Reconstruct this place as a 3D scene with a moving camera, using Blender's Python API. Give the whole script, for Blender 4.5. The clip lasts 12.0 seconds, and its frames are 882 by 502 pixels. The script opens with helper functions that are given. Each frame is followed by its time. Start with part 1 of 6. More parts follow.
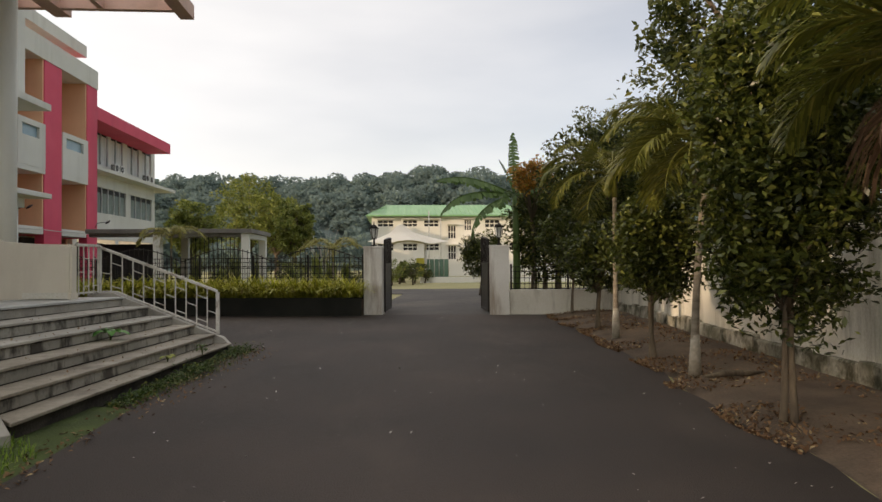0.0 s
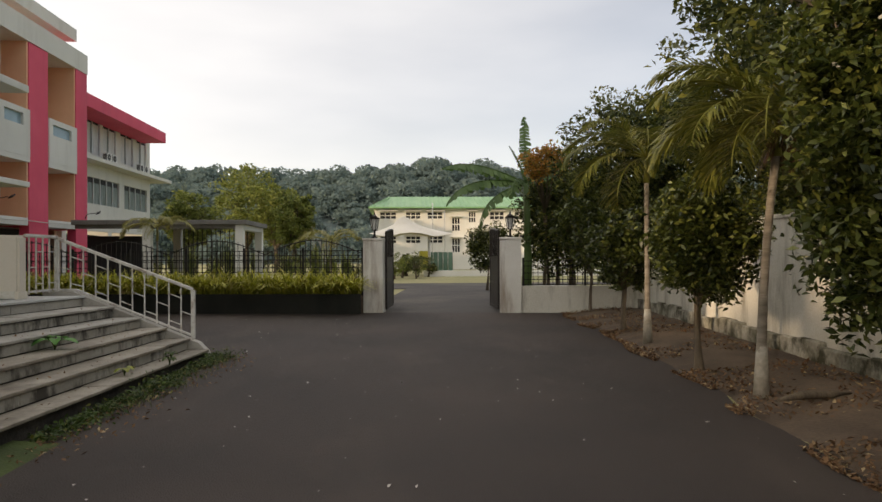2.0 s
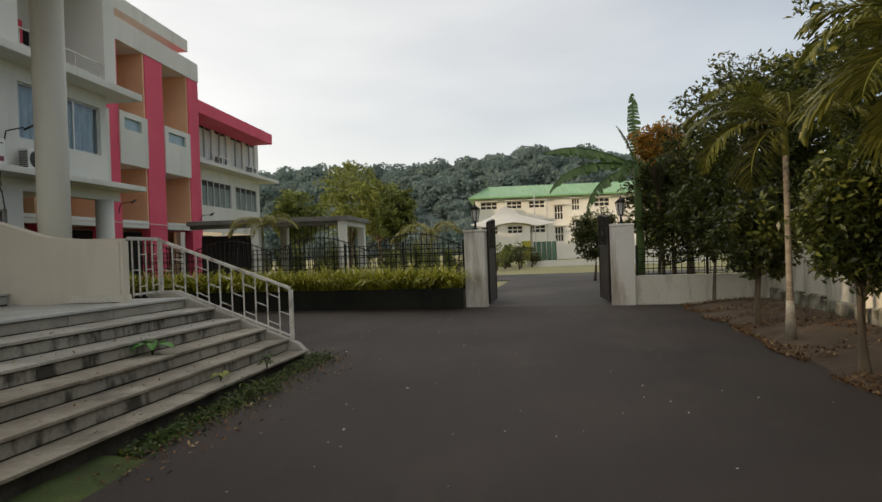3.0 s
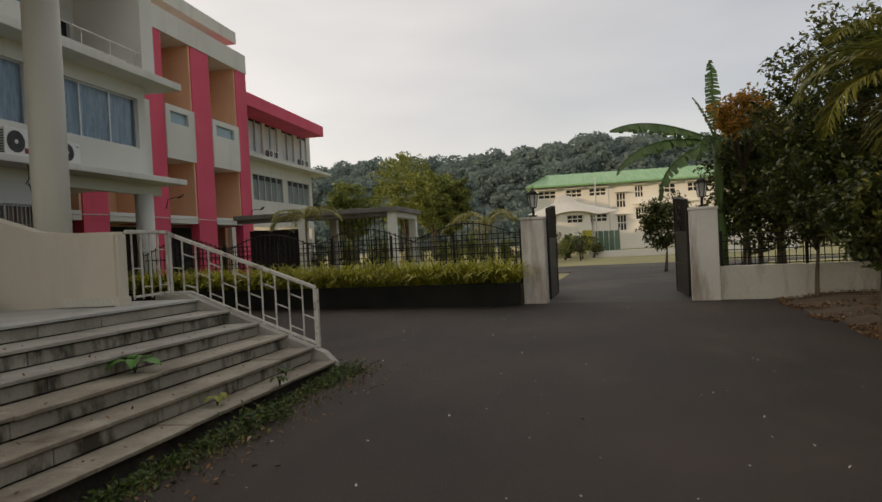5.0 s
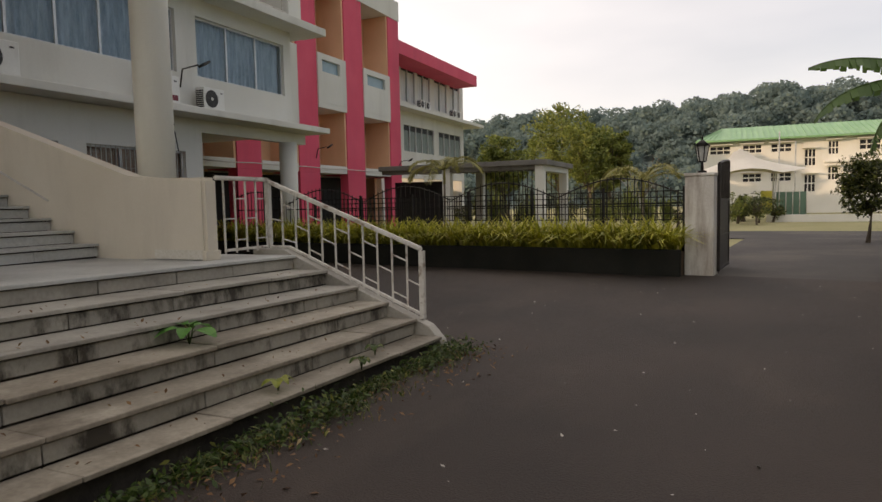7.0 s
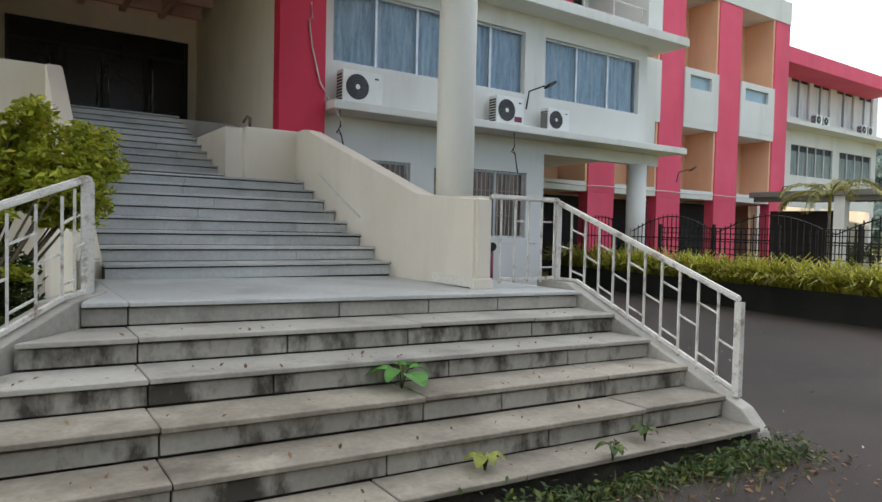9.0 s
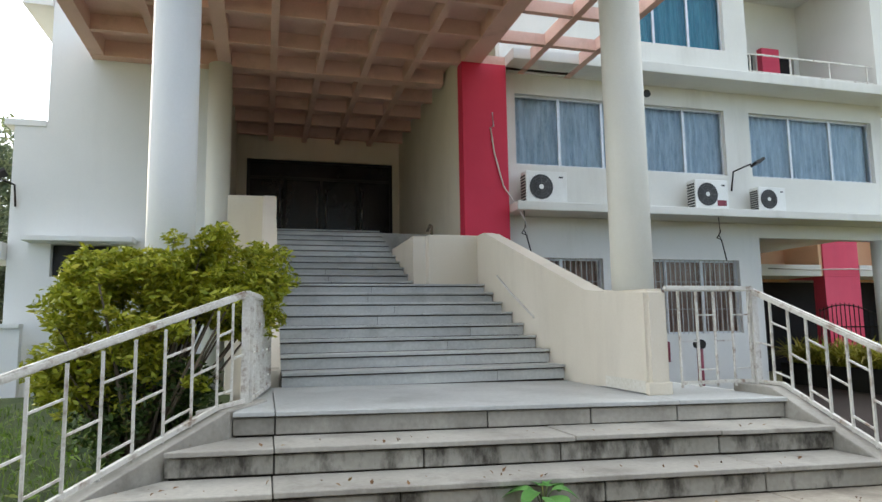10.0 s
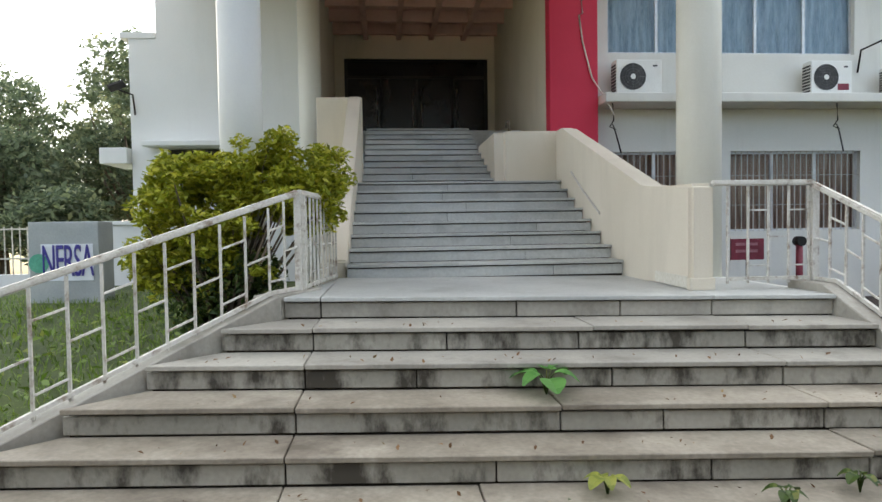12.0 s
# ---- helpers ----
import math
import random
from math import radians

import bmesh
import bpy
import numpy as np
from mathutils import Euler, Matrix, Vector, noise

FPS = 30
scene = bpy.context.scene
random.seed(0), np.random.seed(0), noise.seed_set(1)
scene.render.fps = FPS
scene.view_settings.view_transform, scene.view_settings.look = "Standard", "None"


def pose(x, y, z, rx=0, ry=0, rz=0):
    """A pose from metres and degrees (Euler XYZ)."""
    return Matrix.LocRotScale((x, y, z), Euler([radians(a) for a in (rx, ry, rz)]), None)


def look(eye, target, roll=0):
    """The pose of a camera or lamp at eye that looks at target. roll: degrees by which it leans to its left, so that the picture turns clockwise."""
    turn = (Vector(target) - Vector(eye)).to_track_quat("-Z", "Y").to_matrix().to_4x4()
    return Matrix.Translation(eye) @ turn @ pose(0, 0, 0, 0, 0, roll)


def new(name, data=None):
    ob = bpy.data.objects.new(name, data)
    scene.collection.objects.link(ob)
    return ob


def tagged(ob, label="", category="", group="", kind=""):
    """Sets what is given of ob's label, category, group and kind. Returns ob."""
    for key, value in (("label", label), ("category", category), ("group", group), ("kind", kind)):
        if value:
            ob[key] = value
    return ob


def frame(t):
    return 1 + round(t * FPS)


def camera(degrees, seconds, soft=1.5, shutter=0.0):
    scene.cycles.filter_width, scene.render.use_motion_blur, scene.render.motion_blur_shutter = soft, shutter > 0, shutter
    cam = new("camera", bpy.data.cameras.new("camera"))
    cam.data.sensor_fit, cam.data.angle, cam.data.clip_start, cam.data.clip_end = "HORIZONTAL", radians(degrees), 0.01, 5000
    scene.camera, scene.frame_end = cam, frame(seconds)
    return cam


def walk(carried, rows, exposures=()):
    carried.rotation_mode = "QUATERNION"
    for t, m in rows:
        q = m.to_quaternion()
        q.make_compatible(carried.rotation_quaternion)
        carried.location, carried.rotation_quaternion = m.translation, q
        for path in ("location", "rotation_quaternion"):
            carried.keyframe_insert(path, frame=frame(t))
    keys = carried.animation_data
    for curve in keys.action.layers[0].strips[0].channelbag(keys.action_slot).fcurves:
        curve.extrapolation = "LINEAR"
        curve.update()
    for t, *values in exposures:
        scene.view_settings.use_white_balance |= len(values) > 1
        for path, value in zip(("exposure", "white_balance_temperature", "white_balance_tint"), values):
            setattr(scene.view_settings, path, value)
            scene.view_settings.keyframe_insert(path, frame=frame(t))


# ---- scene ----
cam = camera(68.2, 12.0)
PATH = [
    (0, (0.373, 1.086, 1.618), (0.512, 3.08, 1.651), -0.4),
    (0.5, (0.342, 1.459, 1.63), (0.574, 3.445, 1.62), 0.8),
    (1, (0.308, 1.844, 1.635), (0.6, 3.822, 1.62), -0.7),
    (1.5, (0.316, 2.247, 1.631), (0.481, 4.241, 1.613), -0.4),
    (2, (0.392, 2.673, 1.64), (0.522, 4.668, 1.651), -0.3),
    (2.5, (0.34, 3.087, 1.655), (0.386, 5.087, 1.664), -1.7),
    (3, (0.373, 3.485, 1.662), (0.191, 5.477, 1.651), -2.0),
    (3.5, (0.379, 3.871, 1.621), (0.059, 5.846, 1.641), -2.8),
    (3.7, (0.399, 4.043, 1.632), (0.019, 6.007, 1.633), -3.3),
    (5.3, (0.289, 5.468, 1.612), (-0.066, 7.435, 1.568), -2.9),
    (5.5, (0.312, 5.64, 1.603), (-0.082, 7.599, 1.513), -1.9),
    (6, (0.265, 6.094, 1.609), (-0.171, 8.045, 1.543), -2.6),
    (6.5, (0.253, 6.528, 1.577), (-0.369, 8.428, 1.509), -2.7),
    (6.7, (0.267, 6.647, 1.606), (-0.422, 8.521, 1.485), -2.1),
    (8.3, (0.146, 7.878, 1.639), (-1.167, 9.384, 1.544), -0.5),
    (8.5, (0.125, 8.063, 1.657), (-1.224, 9.535, 1.543), -0.8),
    (9, (0.071, 8.455, 1.627), (-1.583, 9.578, 1.556), 1.3),
    (9.5, (0.002, 8.819, 1.617), (-1.86, 9.545, 1.679), 0.8),
    (10, (0.01, 9.099, 1.634), (-1.906, 9.622, 1.869), -0.9),
    (10.5, (0.119, 9.336, 1.626), (-1.811, 9.617, 2.066), -1.9),
    (11, (0.285, 9.422, 1.645), (-1.605, 9.674, 2.247), -1.2),
    (11.2, (0.388, 9.51, 1.62), (-1.545, 9.69, 2.099), -0.7),
    (11.5, (0.407, 9.557, 1.594), (-1.574, 9.748, 1.784), -1.2),
    (12, (0.366, 9.72, 1.611), (-1.625, 9.885, 1.537), -0.9),
]
EXPOSURES = [(0, -0.1, 7900, 19), (2.5, -0.12, 7900, 19), (3.0, -0.28, 7700, 16), (3.5, -0.55, 7500, 15), (3.7, -0.55, 7500, 15), (5.3, -0.45, 8200, 21), (5.8, -0.22, 8200, 23), (6.7, -0.2, 8300, 24), (8.3, 0.8, 6850, 16), (9.0, 0.9, 6900, 17), (9.5, 0.92, 6850, 17), (10.0, 1.2, 6850, 16), (10.5, 1.3, 6750, 16), (11.2, 1.3, 6750, 16), (12.0, 1.18, 7000, 16)]
walk(cam, [(t, look(eye, target, roll)) for t, eye, target, roll in PATH], EXPOSURES)

# ---------------------------------------------------------------- world, sun
SUN_DIR = Vector((-0.87, -0.5, 0.0)).normalized()
SUN_ELEV = radians(11)
world = bpy.data.worlds.new("world")
scene.world = world
world.use_nodes = True
wn, wl = world.node_tree.nodes, world.node_tree.links
wn.clear()
w_out = wn.new("ShaderNodeOutputWorld")
w_bg = wn.new("ShaderNodeBackground")
w_sky = wn.new("ShaderNodeTexSky")
w_sky.sky_type = "NISHITA"
w_sky.sun_disc = False
w_sky.sun_elevation = radians(24)
w_sky.sun_rotation = math.atan2(SUN_DIR.x, SUN_DIR.y)
w_sky.air_density, w_sky.dust_density, w_sky.ozone_density = 1.0, 1.2, 2.0
w_co = wn.new("ShaderNodeTexCoord")
w_map = wn.new("ShaderNodeMapping")
w_map.inputs["Scale"].default_value = (1.0, 1.0, 3.6)
w_map.inputs["Location"].default_value = (0.3, 0.1, 0.2)
w_noise = wn.new("ShaderNodeTexNoise")
w_noise.inputs["Scale"].default_value = 1.5
w_noise.inputs["Detail"].default_value = 5.0
w_noise.inputs["Roughness"].default_value = 0.45
w_ramp = wn.new("ShaderNodeValToRGB")
w_ramp.color_ramp.elements[0].position, w_ramp.color_ramp.elements[0].color = 0.40, (0.26, 0.26, 0.26, 1)
w_ramp.color_ramp.elements[1].position, w_ramp.color_ramp.elements[1].color = 0.74, (0.52, 0.52, 0.52, 1)
w_mix = wn.new("ShaderNodeMix")
w_mix.data_type = "RGBA"
CLOUD = w_mix.inputs["B"]
CLOUD.default_value = (10.2, 11.5, 12.4, 1)
wl.new(w_co.outputs["Generated"], w_map.inputs["Vector"])
wl.new(w_map.outputs["Vector"], w_noise.inputs["Vector"])
wl.new(w_noise.outputs["Fac"], w_ramp.inputs["Fac"])
# thin high cloud, thicker overhead and towards the building's side
w_xyz = wn.new("ShaderNodeSeparateXYZ")
w_up = wn.new("ShaderNodeMath")
w_up.operation = "MULTIPLY_ADD"
w_up.inputs[1].default_value = 0.55
w_side = wn.new("ShaderNodeMath")
w_side.operation = "MULTIPLY_ADD"
w_side.use_clamp = True
w_side.inputs[1].default_value = -0.46
wl.new(w_co.outputs["Generated"], w_xyz.inputs["Vector"])
wl.new(w_xyz.outputs["Z"], w_up.inputs[0])
wl.new(w_ramp.outputs["Color"], w_up.inputs[2])
wl.new(w_xyz.outputs["X"], w_side.inputs[0])
wl.new(w_up.outputs["Value"], w_side.inputs[2])
wl.new(w_side.outputs["Value"], w_mix.inputs["Factor"])
wl.new(w_sky.outputs["Color"], w_mix.inputs["A"])
wl.new(w_mix.outputs["Result"], w_bg.inputs["Color"])
w_bg.inputs["Strength"].default_value = 0.13
wl.new(w_bg.outputs["Background"], w_out.inputs["Surface"])

sun = new("sun", bpy.data.lights.new("sun", "SUN"))
sun.data.energy = 3.2
sun.data.angle = radians(0.8)
sun.data.color = (1.0, 0.86, 0.66)
sun_from = SUN_DIR * math.cos(SUN_ELEV) + Vector((0, 0, math.sin(SUN_ELEV)))
sun.matrix_world = look(sun_from * 60, (0, 0, 0))


# ---------------------------------------------------------------- materials
def surface(name, c1, c2, scale=1.2, rough=0.8, bump=0.15, fine=45.0, metal=0.0, stain=None, stain_amount=0.5,
            stretch=(1, 1, 1), stain_scale=2.5, stain_stretch=(1, 1, 0.25), island=0.0, spec=0.4, fine_mix=0.35, stain_lo=0.52, stain_hi=0.74):
    m = bpy.data.materials.new(name)
    m.use_nodes = True
    n, l = m.node_tree.nodes, m.node_tree.links
    b = n["Principled BSDF"]
    b.inputs["Roughness"].default_value = rough
    b.inputs["Metallic"].default_value = metal
    b.inputs["Specular IOR Level"].default_value = spec
    geo = n.new("ShaderNodeNewGeometry")
    mp = n.new("ShaderNodeMapping")
    mp.inputs["Scale"].default_value = stretch
    l.new(geo.outputs["Position"], mp.inputs["Vector"])
    big = n.new("ShaderNodeTexNoise")
    big.inputs["Scale"].default_value = scale
    big.inputs["Detail"].default_value = 6
    l.new(mp.outputs["Vector"], big.inputs["Vector"])
    ramp = n.new("ShaderNodeValToRGB")
    ramp.color_ramp.elements[0].position, ramp.color_ramp.elements[0].color = 0.33, (*c1, 1)
    ramp.color_ramp.elements[1].position, ramp.color_ramp.elements[1].color = 0.68, (*c2, 1)
    l.new(big.outputs["Fac"], ramp.inputs["Fac"])
    small = n.new("ShaderNodeTexNoise")
    small.inputs["Scale"].default_value = fine
    small.inputs["Detail"].default_value = 3
    l.new(mp.outputs["Vector"], small.inputs["Vector"])
    grain = n.new("ShaderNodeMix")
    grain.data_type, grain.blend_type = "RGBA", "OVERLAY"
    grain.inputs["Factor"].default_value = fine_mix
    l.new(ramp.outputs["Color"], grain.inputs["A"])
    l.new(small.outputs["Fac"], grain.inputs["B"])
    col = grain.outputs["Result"]
    if stain:
        mp2 = n.new("ShaderNodeMapping")
        mp2.inputs["Scale"].default_value = stain_stretch
        l.new(geo.outputs["Position"], mp2.inputs["Vector"])
        st = n.new("ShaderNodeTexNoise")
        st.inputs["Scale"].default_value = stain_scale
        st.inputs["Detail"].default_value = 8
        st.inputs["Roughness"].default_value = 0.65
        l.new(mp2.outputs["Vector"], st.inputs["Vector"])
        sr = n.new("ShaderNodeValToRGB")
        sr.color_ramp.elements[0].position, sr.color_ramp.elements[0].color = stain_lo, (0, 0, 0, 1)
        sr.color_ramp.elements[1].position, sr.color_ramp.elements[1].color = stain_hi, (stain_amount,) * 3 + (1,)
        l.new(st.outputs["Fac"], sr.inputs["Fac"])
        mx = n.new("ShaderNodeMix")
        mx.data_type = "RGBA"
        l.new(sr.outputs["Color"], mx.inputs["Factor"])
        l.new(col, mx.inputs["A"])
        mx.inputs["B"].default_value = (*stain, 1)
        col = mx.outputs["Result"]
    if island:
        hs = n.new("ShaderNodeHueSaturation")
        oi = n.new("ShaderNodeObjectInfo")
        mr = n.new("ShaderNodeMapRange")
        mr.inputs["To Min"].default_value, mr.inputs["To Max"].default_value = 1 - island, 1 + island
        l.new(oi.outputs["Random"], mr.inputs["Value"])
        l.new(mr.outputs["Result"], hs.inputs["Value"])
        l.new(col, hs.inputs["Color"])
        col = hs.outputs["Color"]
    l.new(col, b.inputs["Base Color"])
    if bump:
        bp = n.new("ShaderNodeBump")
        bp.inputs["Strength"].default_value = bump
        bp.inputs["Distance"].default_value = 0.02
        l.new(small.outputs["Fac"], bp.inputs["Height"])
        l.new(bp.outputs["Normal"], b.inputs["Normal"])
    return m


def foliage(name, c1, c2, c3=None, trans=0.35, rough=0.45):
    """Leaves: each leaf takes its own tone between c1 and c2, a few the tone c3."""
    m = bpy.data.materials.new(name)
    m.use_nodes = True
    n, l = m.node_tree.nodes, m.node_tree.links
    b = n["Principled BSDF"]
    out = n["Material Output"]
    geo = n.new("ShaderNodeNewGeometry")
    ramp = n.new("ShaderNodeValToRGB")
    ramp.color_ramp.elements[0].position, ramp.color_ramp.elements[0].color = 0.0, (*c1, 1)
    ramp.color_ramp.elements[1].position, ramp.color_ramp.elements[1].color = 0.85, (*c2, 1)
    if c3:
        e = ramp.color_ramp.elements.new(0.97)
        e.color = (*c3, 1)
    l.new(geo.outputs["Random Per Island"], ramp.inputs["Fac"])
    l.new(ramp.outputs["Color"], b.inputs["Base Color"])
    b.inputs["Roughness"].default_value = rough
    b.inputs["Specular IOR Level"].default_value = 0.35
    tr = n.new("ShaderNodeBsdfTranslucent")
    l.new(ramp.outputs["Color"], tr.inputs["Color"])
    mix = n.new("ShaderNodeMixShader")
    mix.inputs["Fac"].default_value = trans
    l.new(b.outputs["BSDF"], mix.inputs[1])
    l.new(tr.outputs["BSDF"], mix.inputs[2])
    l.new(mix.outputs["Shader"], out.inputs["Surface"])
    return m


def glass(name, tint=(0.75, 0.85, 0.9)):
    m = bpy.data.materials.new(name)
    m.use_nodes = True
    n, l = m.node_tree.nodes, m.node_tree.links
    n.remove(n["Principled BSDF"])
    tp = n.new("ShaderNodeBsdfTransparent")
    tp.inputs["Color"].default_value = (*tint, 1)
    gl = n.new("ShaderNodeBsdfGlossy")
    gl.inputs["Roughness"].default_value = 0.03
    fr = n.new("ShaderNodeFresnel")
    fr.inputs["IOR"].default_value = 1.42
    mix = n.new("ShaderNodeMixShader")
    l.new(fr.outputs["Fac"], mix.inputs["Fac"])
    l.new(tp.outputs["BSDF"], mix.inputs[1])
    l.new(gl.outputs["BSDF"], mix.inputs[2])
    l.new(mix.outputs["Shader"], n["Material Output"].inputs["Surface"])
    return m


M_ASPHALT = surface("asphalt", (0.022, 0.0155, 0.0125), (0.051, 0.036, 0.0285), 0.28, 0.78, 0.6, 70, stain=(0.075, 0.056, 0.043),
                    stain_amount=0.7, stain_scale=0.55, stain_stretch=(1, 0.4, 1), fine_mix=0.75)
M_ROAD2 = surface("outer_road_asphalt", (0.05, 0.045, 0.042), (0.09, 0.078, 0.07), 0.3, 0.9, 0.4, 60, stain=(0.14, 0.115, 0.09), stain_amount=0.6, stain_scale=0.3, stain_stretch=(1, 1, 1))
M_SOIL = surface("soil", (0.075, 0.052, 0.036), (0.145, 0.10, 0.066), 1.4, 0.95, 0.7, 30, stain=(0.05, 0.045, 0.03), stain_stretch=(1, 1, 1))
M_GROUND = surface("dry_grass_ground", (0.20, 0.19, 0.08), (0.34, 0.30, 0.15), 0.15, 0.95, 0.5, 12)
M_LAWN = surface("lawn_soil", (0.032, 0.048, 0.012), (0.062, 0.088, 0.021), 2.0, 0.95, 0.5, 40)
# hill ground tinted pale blue-green to paint in distance haze
M_HILL = surface("hazed_undergrowth", (0.11, 0.155, 0.15), (0.16, 0.205, 0.19), 0.1, 1.0, 0, 3)
M_MARBLE = surface("stair_marble", (0.30, 0.28, 0.24), (0.42, 0.40, 0.345), 1.3, 0.55, 0.08, 30, stain=(0.13, 0.12, 0.10),
                   stain_amount=0.75, stain_scale=2.2, stain_stretch=(1, 1, 0.6), island=0.10, fine_mix=0.2)
M_MARBLE_R = surface("riser_marble", (0.29, 0.275, 0.23), (0.40, 0.38, 0.325), 1.3, 0.6, 0.08, 30, stain=(0.045, 0.038, 0.028),
                     stain_amount=0.95, stain_scale=3.4, stain_stretch=(1, 1, 0.5), stain_lo=0.48, stain_hi=0.62, island=0.10, fine_mix=0.2)
M_MARBLE_LOW = surface("soiled_stair_marble", (0.25, 0.218, 0.17), (0.37, 0.33, 0.265), 1.3, 0.62, 0.10, 30, stain=(0.095, 0.075, 0.055),
                       stain_amount=0.85, stain_scale=1.9, stain_stretch=(1, 0.8, 1), stain_lo=0.44, stain_hi=0.70, island=0.12, fine_mix=0.3)
M_MARBLE_UP = surface("clean_stair_marble", (0.42, 0.43, 0.41), (0.52, 0.53, 0.50), 1.1, 0.45, 0.05, 30, stain=(0.24, 0.24, 0.21),
                      stain_amount=0.55, stain_scale=2.0, stain_stretch=(1, 1, 0.8), island=0.10, fine_mix=0.2)
# mortar darkened so open joints and the shadow lines under noses show
M_MORTAR_SHADE = surface("dirty_mortar_and_shade", (0.025, 0.022, 0.018), (0.07, 0.06, 0.048), 3, 0.95, 0.5, 30)
M_CREAM = surface("cream_paint", (0.64, 0.58, 0.465), (0.70, 0.64, 0.525), 0.7, 0.7, 0.05, 60, stain=(0.45, 0.40, 0.32), stain_amount=0.35, stain_scale=1.2, fine_mix=0.1)
M_WALL = surface("offwhite_paint", (0.62, 0.62, 0.57), (0.70, 0.70, 0.65), 0.4, 0.75, 0.06, 50, stain=(0.42, 0.41, 0.36), stain_amount=0.45, stain_scale=0.9, stain_stretch=(1, 1, 0.15), fine_mix=0.12)
M_WHITE = surface("white_wall_paint", (0.70, 0.72, 0.70), (0.78, 0.79, 0.77), 0.4, 0.75, 0.05, 50, stain=(0.5, 0.5, 0.47), stain_amount=0.3, stain_scale=0.7, stain_stretch=(1, 1, 0.15), fine_mix=0.1)
M_PINK = surface("pink_paint", (0.70, 0.065, 0.125), (0.77, 0.09, 0.155), 0.6, 0.65, 0.05, 50, stain=(0.45, 0.05, 0.09), stain_amount=0.35, stain_scale=0.8, stain_stretch=(1, 1, 0.12), fine_mix=0.1)
M_RED = surface("crimson_paint", (0.55, 0.02, 0.055), (0.62, 0.03, 0.07), 0.6, 0.6, 0.04, 50, fine_mix=0.1)
M_PEACH = surface("peach_paint", (0.70, 0.42, 0.25), (0.78, 0.49, 0.30), 0.5, 0.75, 0.05, 50, stain=(0.5, 0.30, 0.18), stain_amount=0.35, stain_scale=0.7, stain_stretch=(1, 1, 0.15), fine_mix=0.1)
M_SOFFIT = surface("canopy_paint", (0.68, 0.44, 0.36), (0.75, 0.50, 0.41), 0.8, 0.8, 0.08, 40, stain=(0.34, 0.20, 0.13), stain_amount=0.5, stain_scale=1.3, stain_stretch=(1, 1, 1), fine_mix=0.15)
M_CONC = surface("grey_concrete", (0.30, 0.29, 0.27), (0.42, 0.40, 0.37), 0.6, 0.85, 0.15, 30, stain=(0.15, 0.14, 0.12), stain_amount=0.5)
# concrete kept dark in its base colour because the roof is backlit
M_SLABDK = surface("backlit_weathered_slab", (0.13, 0.125, 0.115), (0.22, 0.21, 0.19), 0.6, 0.9, 0.15, 30, stain=(0.07, 0.065, 0.055), stain_amount=0.6)
M_OLDWALL = surface("weathered_wall", (0.60, 0.57, 0.48), (0.70, 0.67, 0.58), 0.5, 0.8, 0.15, 35, stain=(0.15, 0.13, 0.075), stain_amount=0.85, stain_scale=2.0, stain_stretch=(1, 1, 0.2))
M_PLINTH = surface("mossy_plinth", (0.12, 0.115, 0.075), (0.48, 0.45, 0.37), 2.2, 0.9, 0.5, 25, stain=(0.045, 0.042, 0.02), stain_amount=0.95, stain_scale=2.6, stain_stretch=(1, 1, 0.8), stain_lo=0.46, stain_hi=0.6)
M_PILLAR = surface("gate_pillar_paint", (0.62, 0.59, 0.52), (0.74, 0.72, 0.65), 0.8, 0.75, 0.12, 40, stain=(0.24, 0.17, 0.11), stain_amount=0.8, stain_scale=2.6, stain_stretch=(1, 1, 0.16), stain_lo=0.50, stain_hi=0.70)
M_IRON = surface("black_iron", (0.012, 0.011, 0.010), (0.03, 0.026, 0.022), 3, 0.55, 0.1, 60, metal=0.3)
M_GATE = surface("dark_gate_metal", (0.018, 0.014, 0.012), (0.04, 0.03, 0.025), 1.5, 0.5, 0.1, 60, metal=0.3)
M_RAIL = surface("white_rail_paint", (0.56, 0.54, 0.48), (0.68, 0.66, 0.60), 3, 0.5, 0.12, 60, stain=(0.20, 0.12, 0.07), stain_amount=0.85, stain_scale=9, stain_stretch=(1, 1, 1), stain_lo=0.52, stain_hi=0.68)
# near-black for dark glass and doors, and for the shade of unlit rooms
M_DARK = surface("dark_fill_and_shade", (0.010, 0.010, 0.012), (0.02, 0.02, 0.022), 1, 0.6, 0, 20)
M_DOOR = surface("dark_door_glass", (0.008, 0.008, 0.012), (0.015, 0.014, 0.02), 1, 0.25, 0, 20)
M_STEEL = surface("brushed_steel", (0.5, 0.5, 0.5), (0.6, 0.6, 0.6), 5, 0.3, 0, 20, metal=1.0)
M_FRAME = surface("aluminium_frame", (0.55, 0.56, 0.56), (0.66, 0.67, 0.67), 4, 0.4, 0, 30, metal=0.4)
M_CURTAIN = surface("pale_blue_curtain", (0.44, 0.51, 0.56), (0.72, 0.76, 0.78), 2.6, 0.85, 0.1, 14, stretch=(1, 5, 0.7), fine_mix=0.5)
M_TEAL = surface("teal_curtain", (0.05, 0.28, 0.36), (0.12, 0.42, 0.50), 2.2, 0.85, 0.1, 14, stretch=(1, 5, 0.5), fine_mix=0.4)
M_BROWNCURT = surface("brown_curtain", (0.30, 0.15, 0.10), (0.54, 0.32, 0.23), 3, 0.9, 0.1, 14, stretch=(1, 4, 0.3), fine_mix=0.4)
M_GREYCURT = surface("grey_green_blind", (0.16, 0.20, 0.19), (0.30, 0.35, 0.33), 3, 0.9, 0.1, 14, stretch=(1, 4, 0.3), fine_mix=0.4)
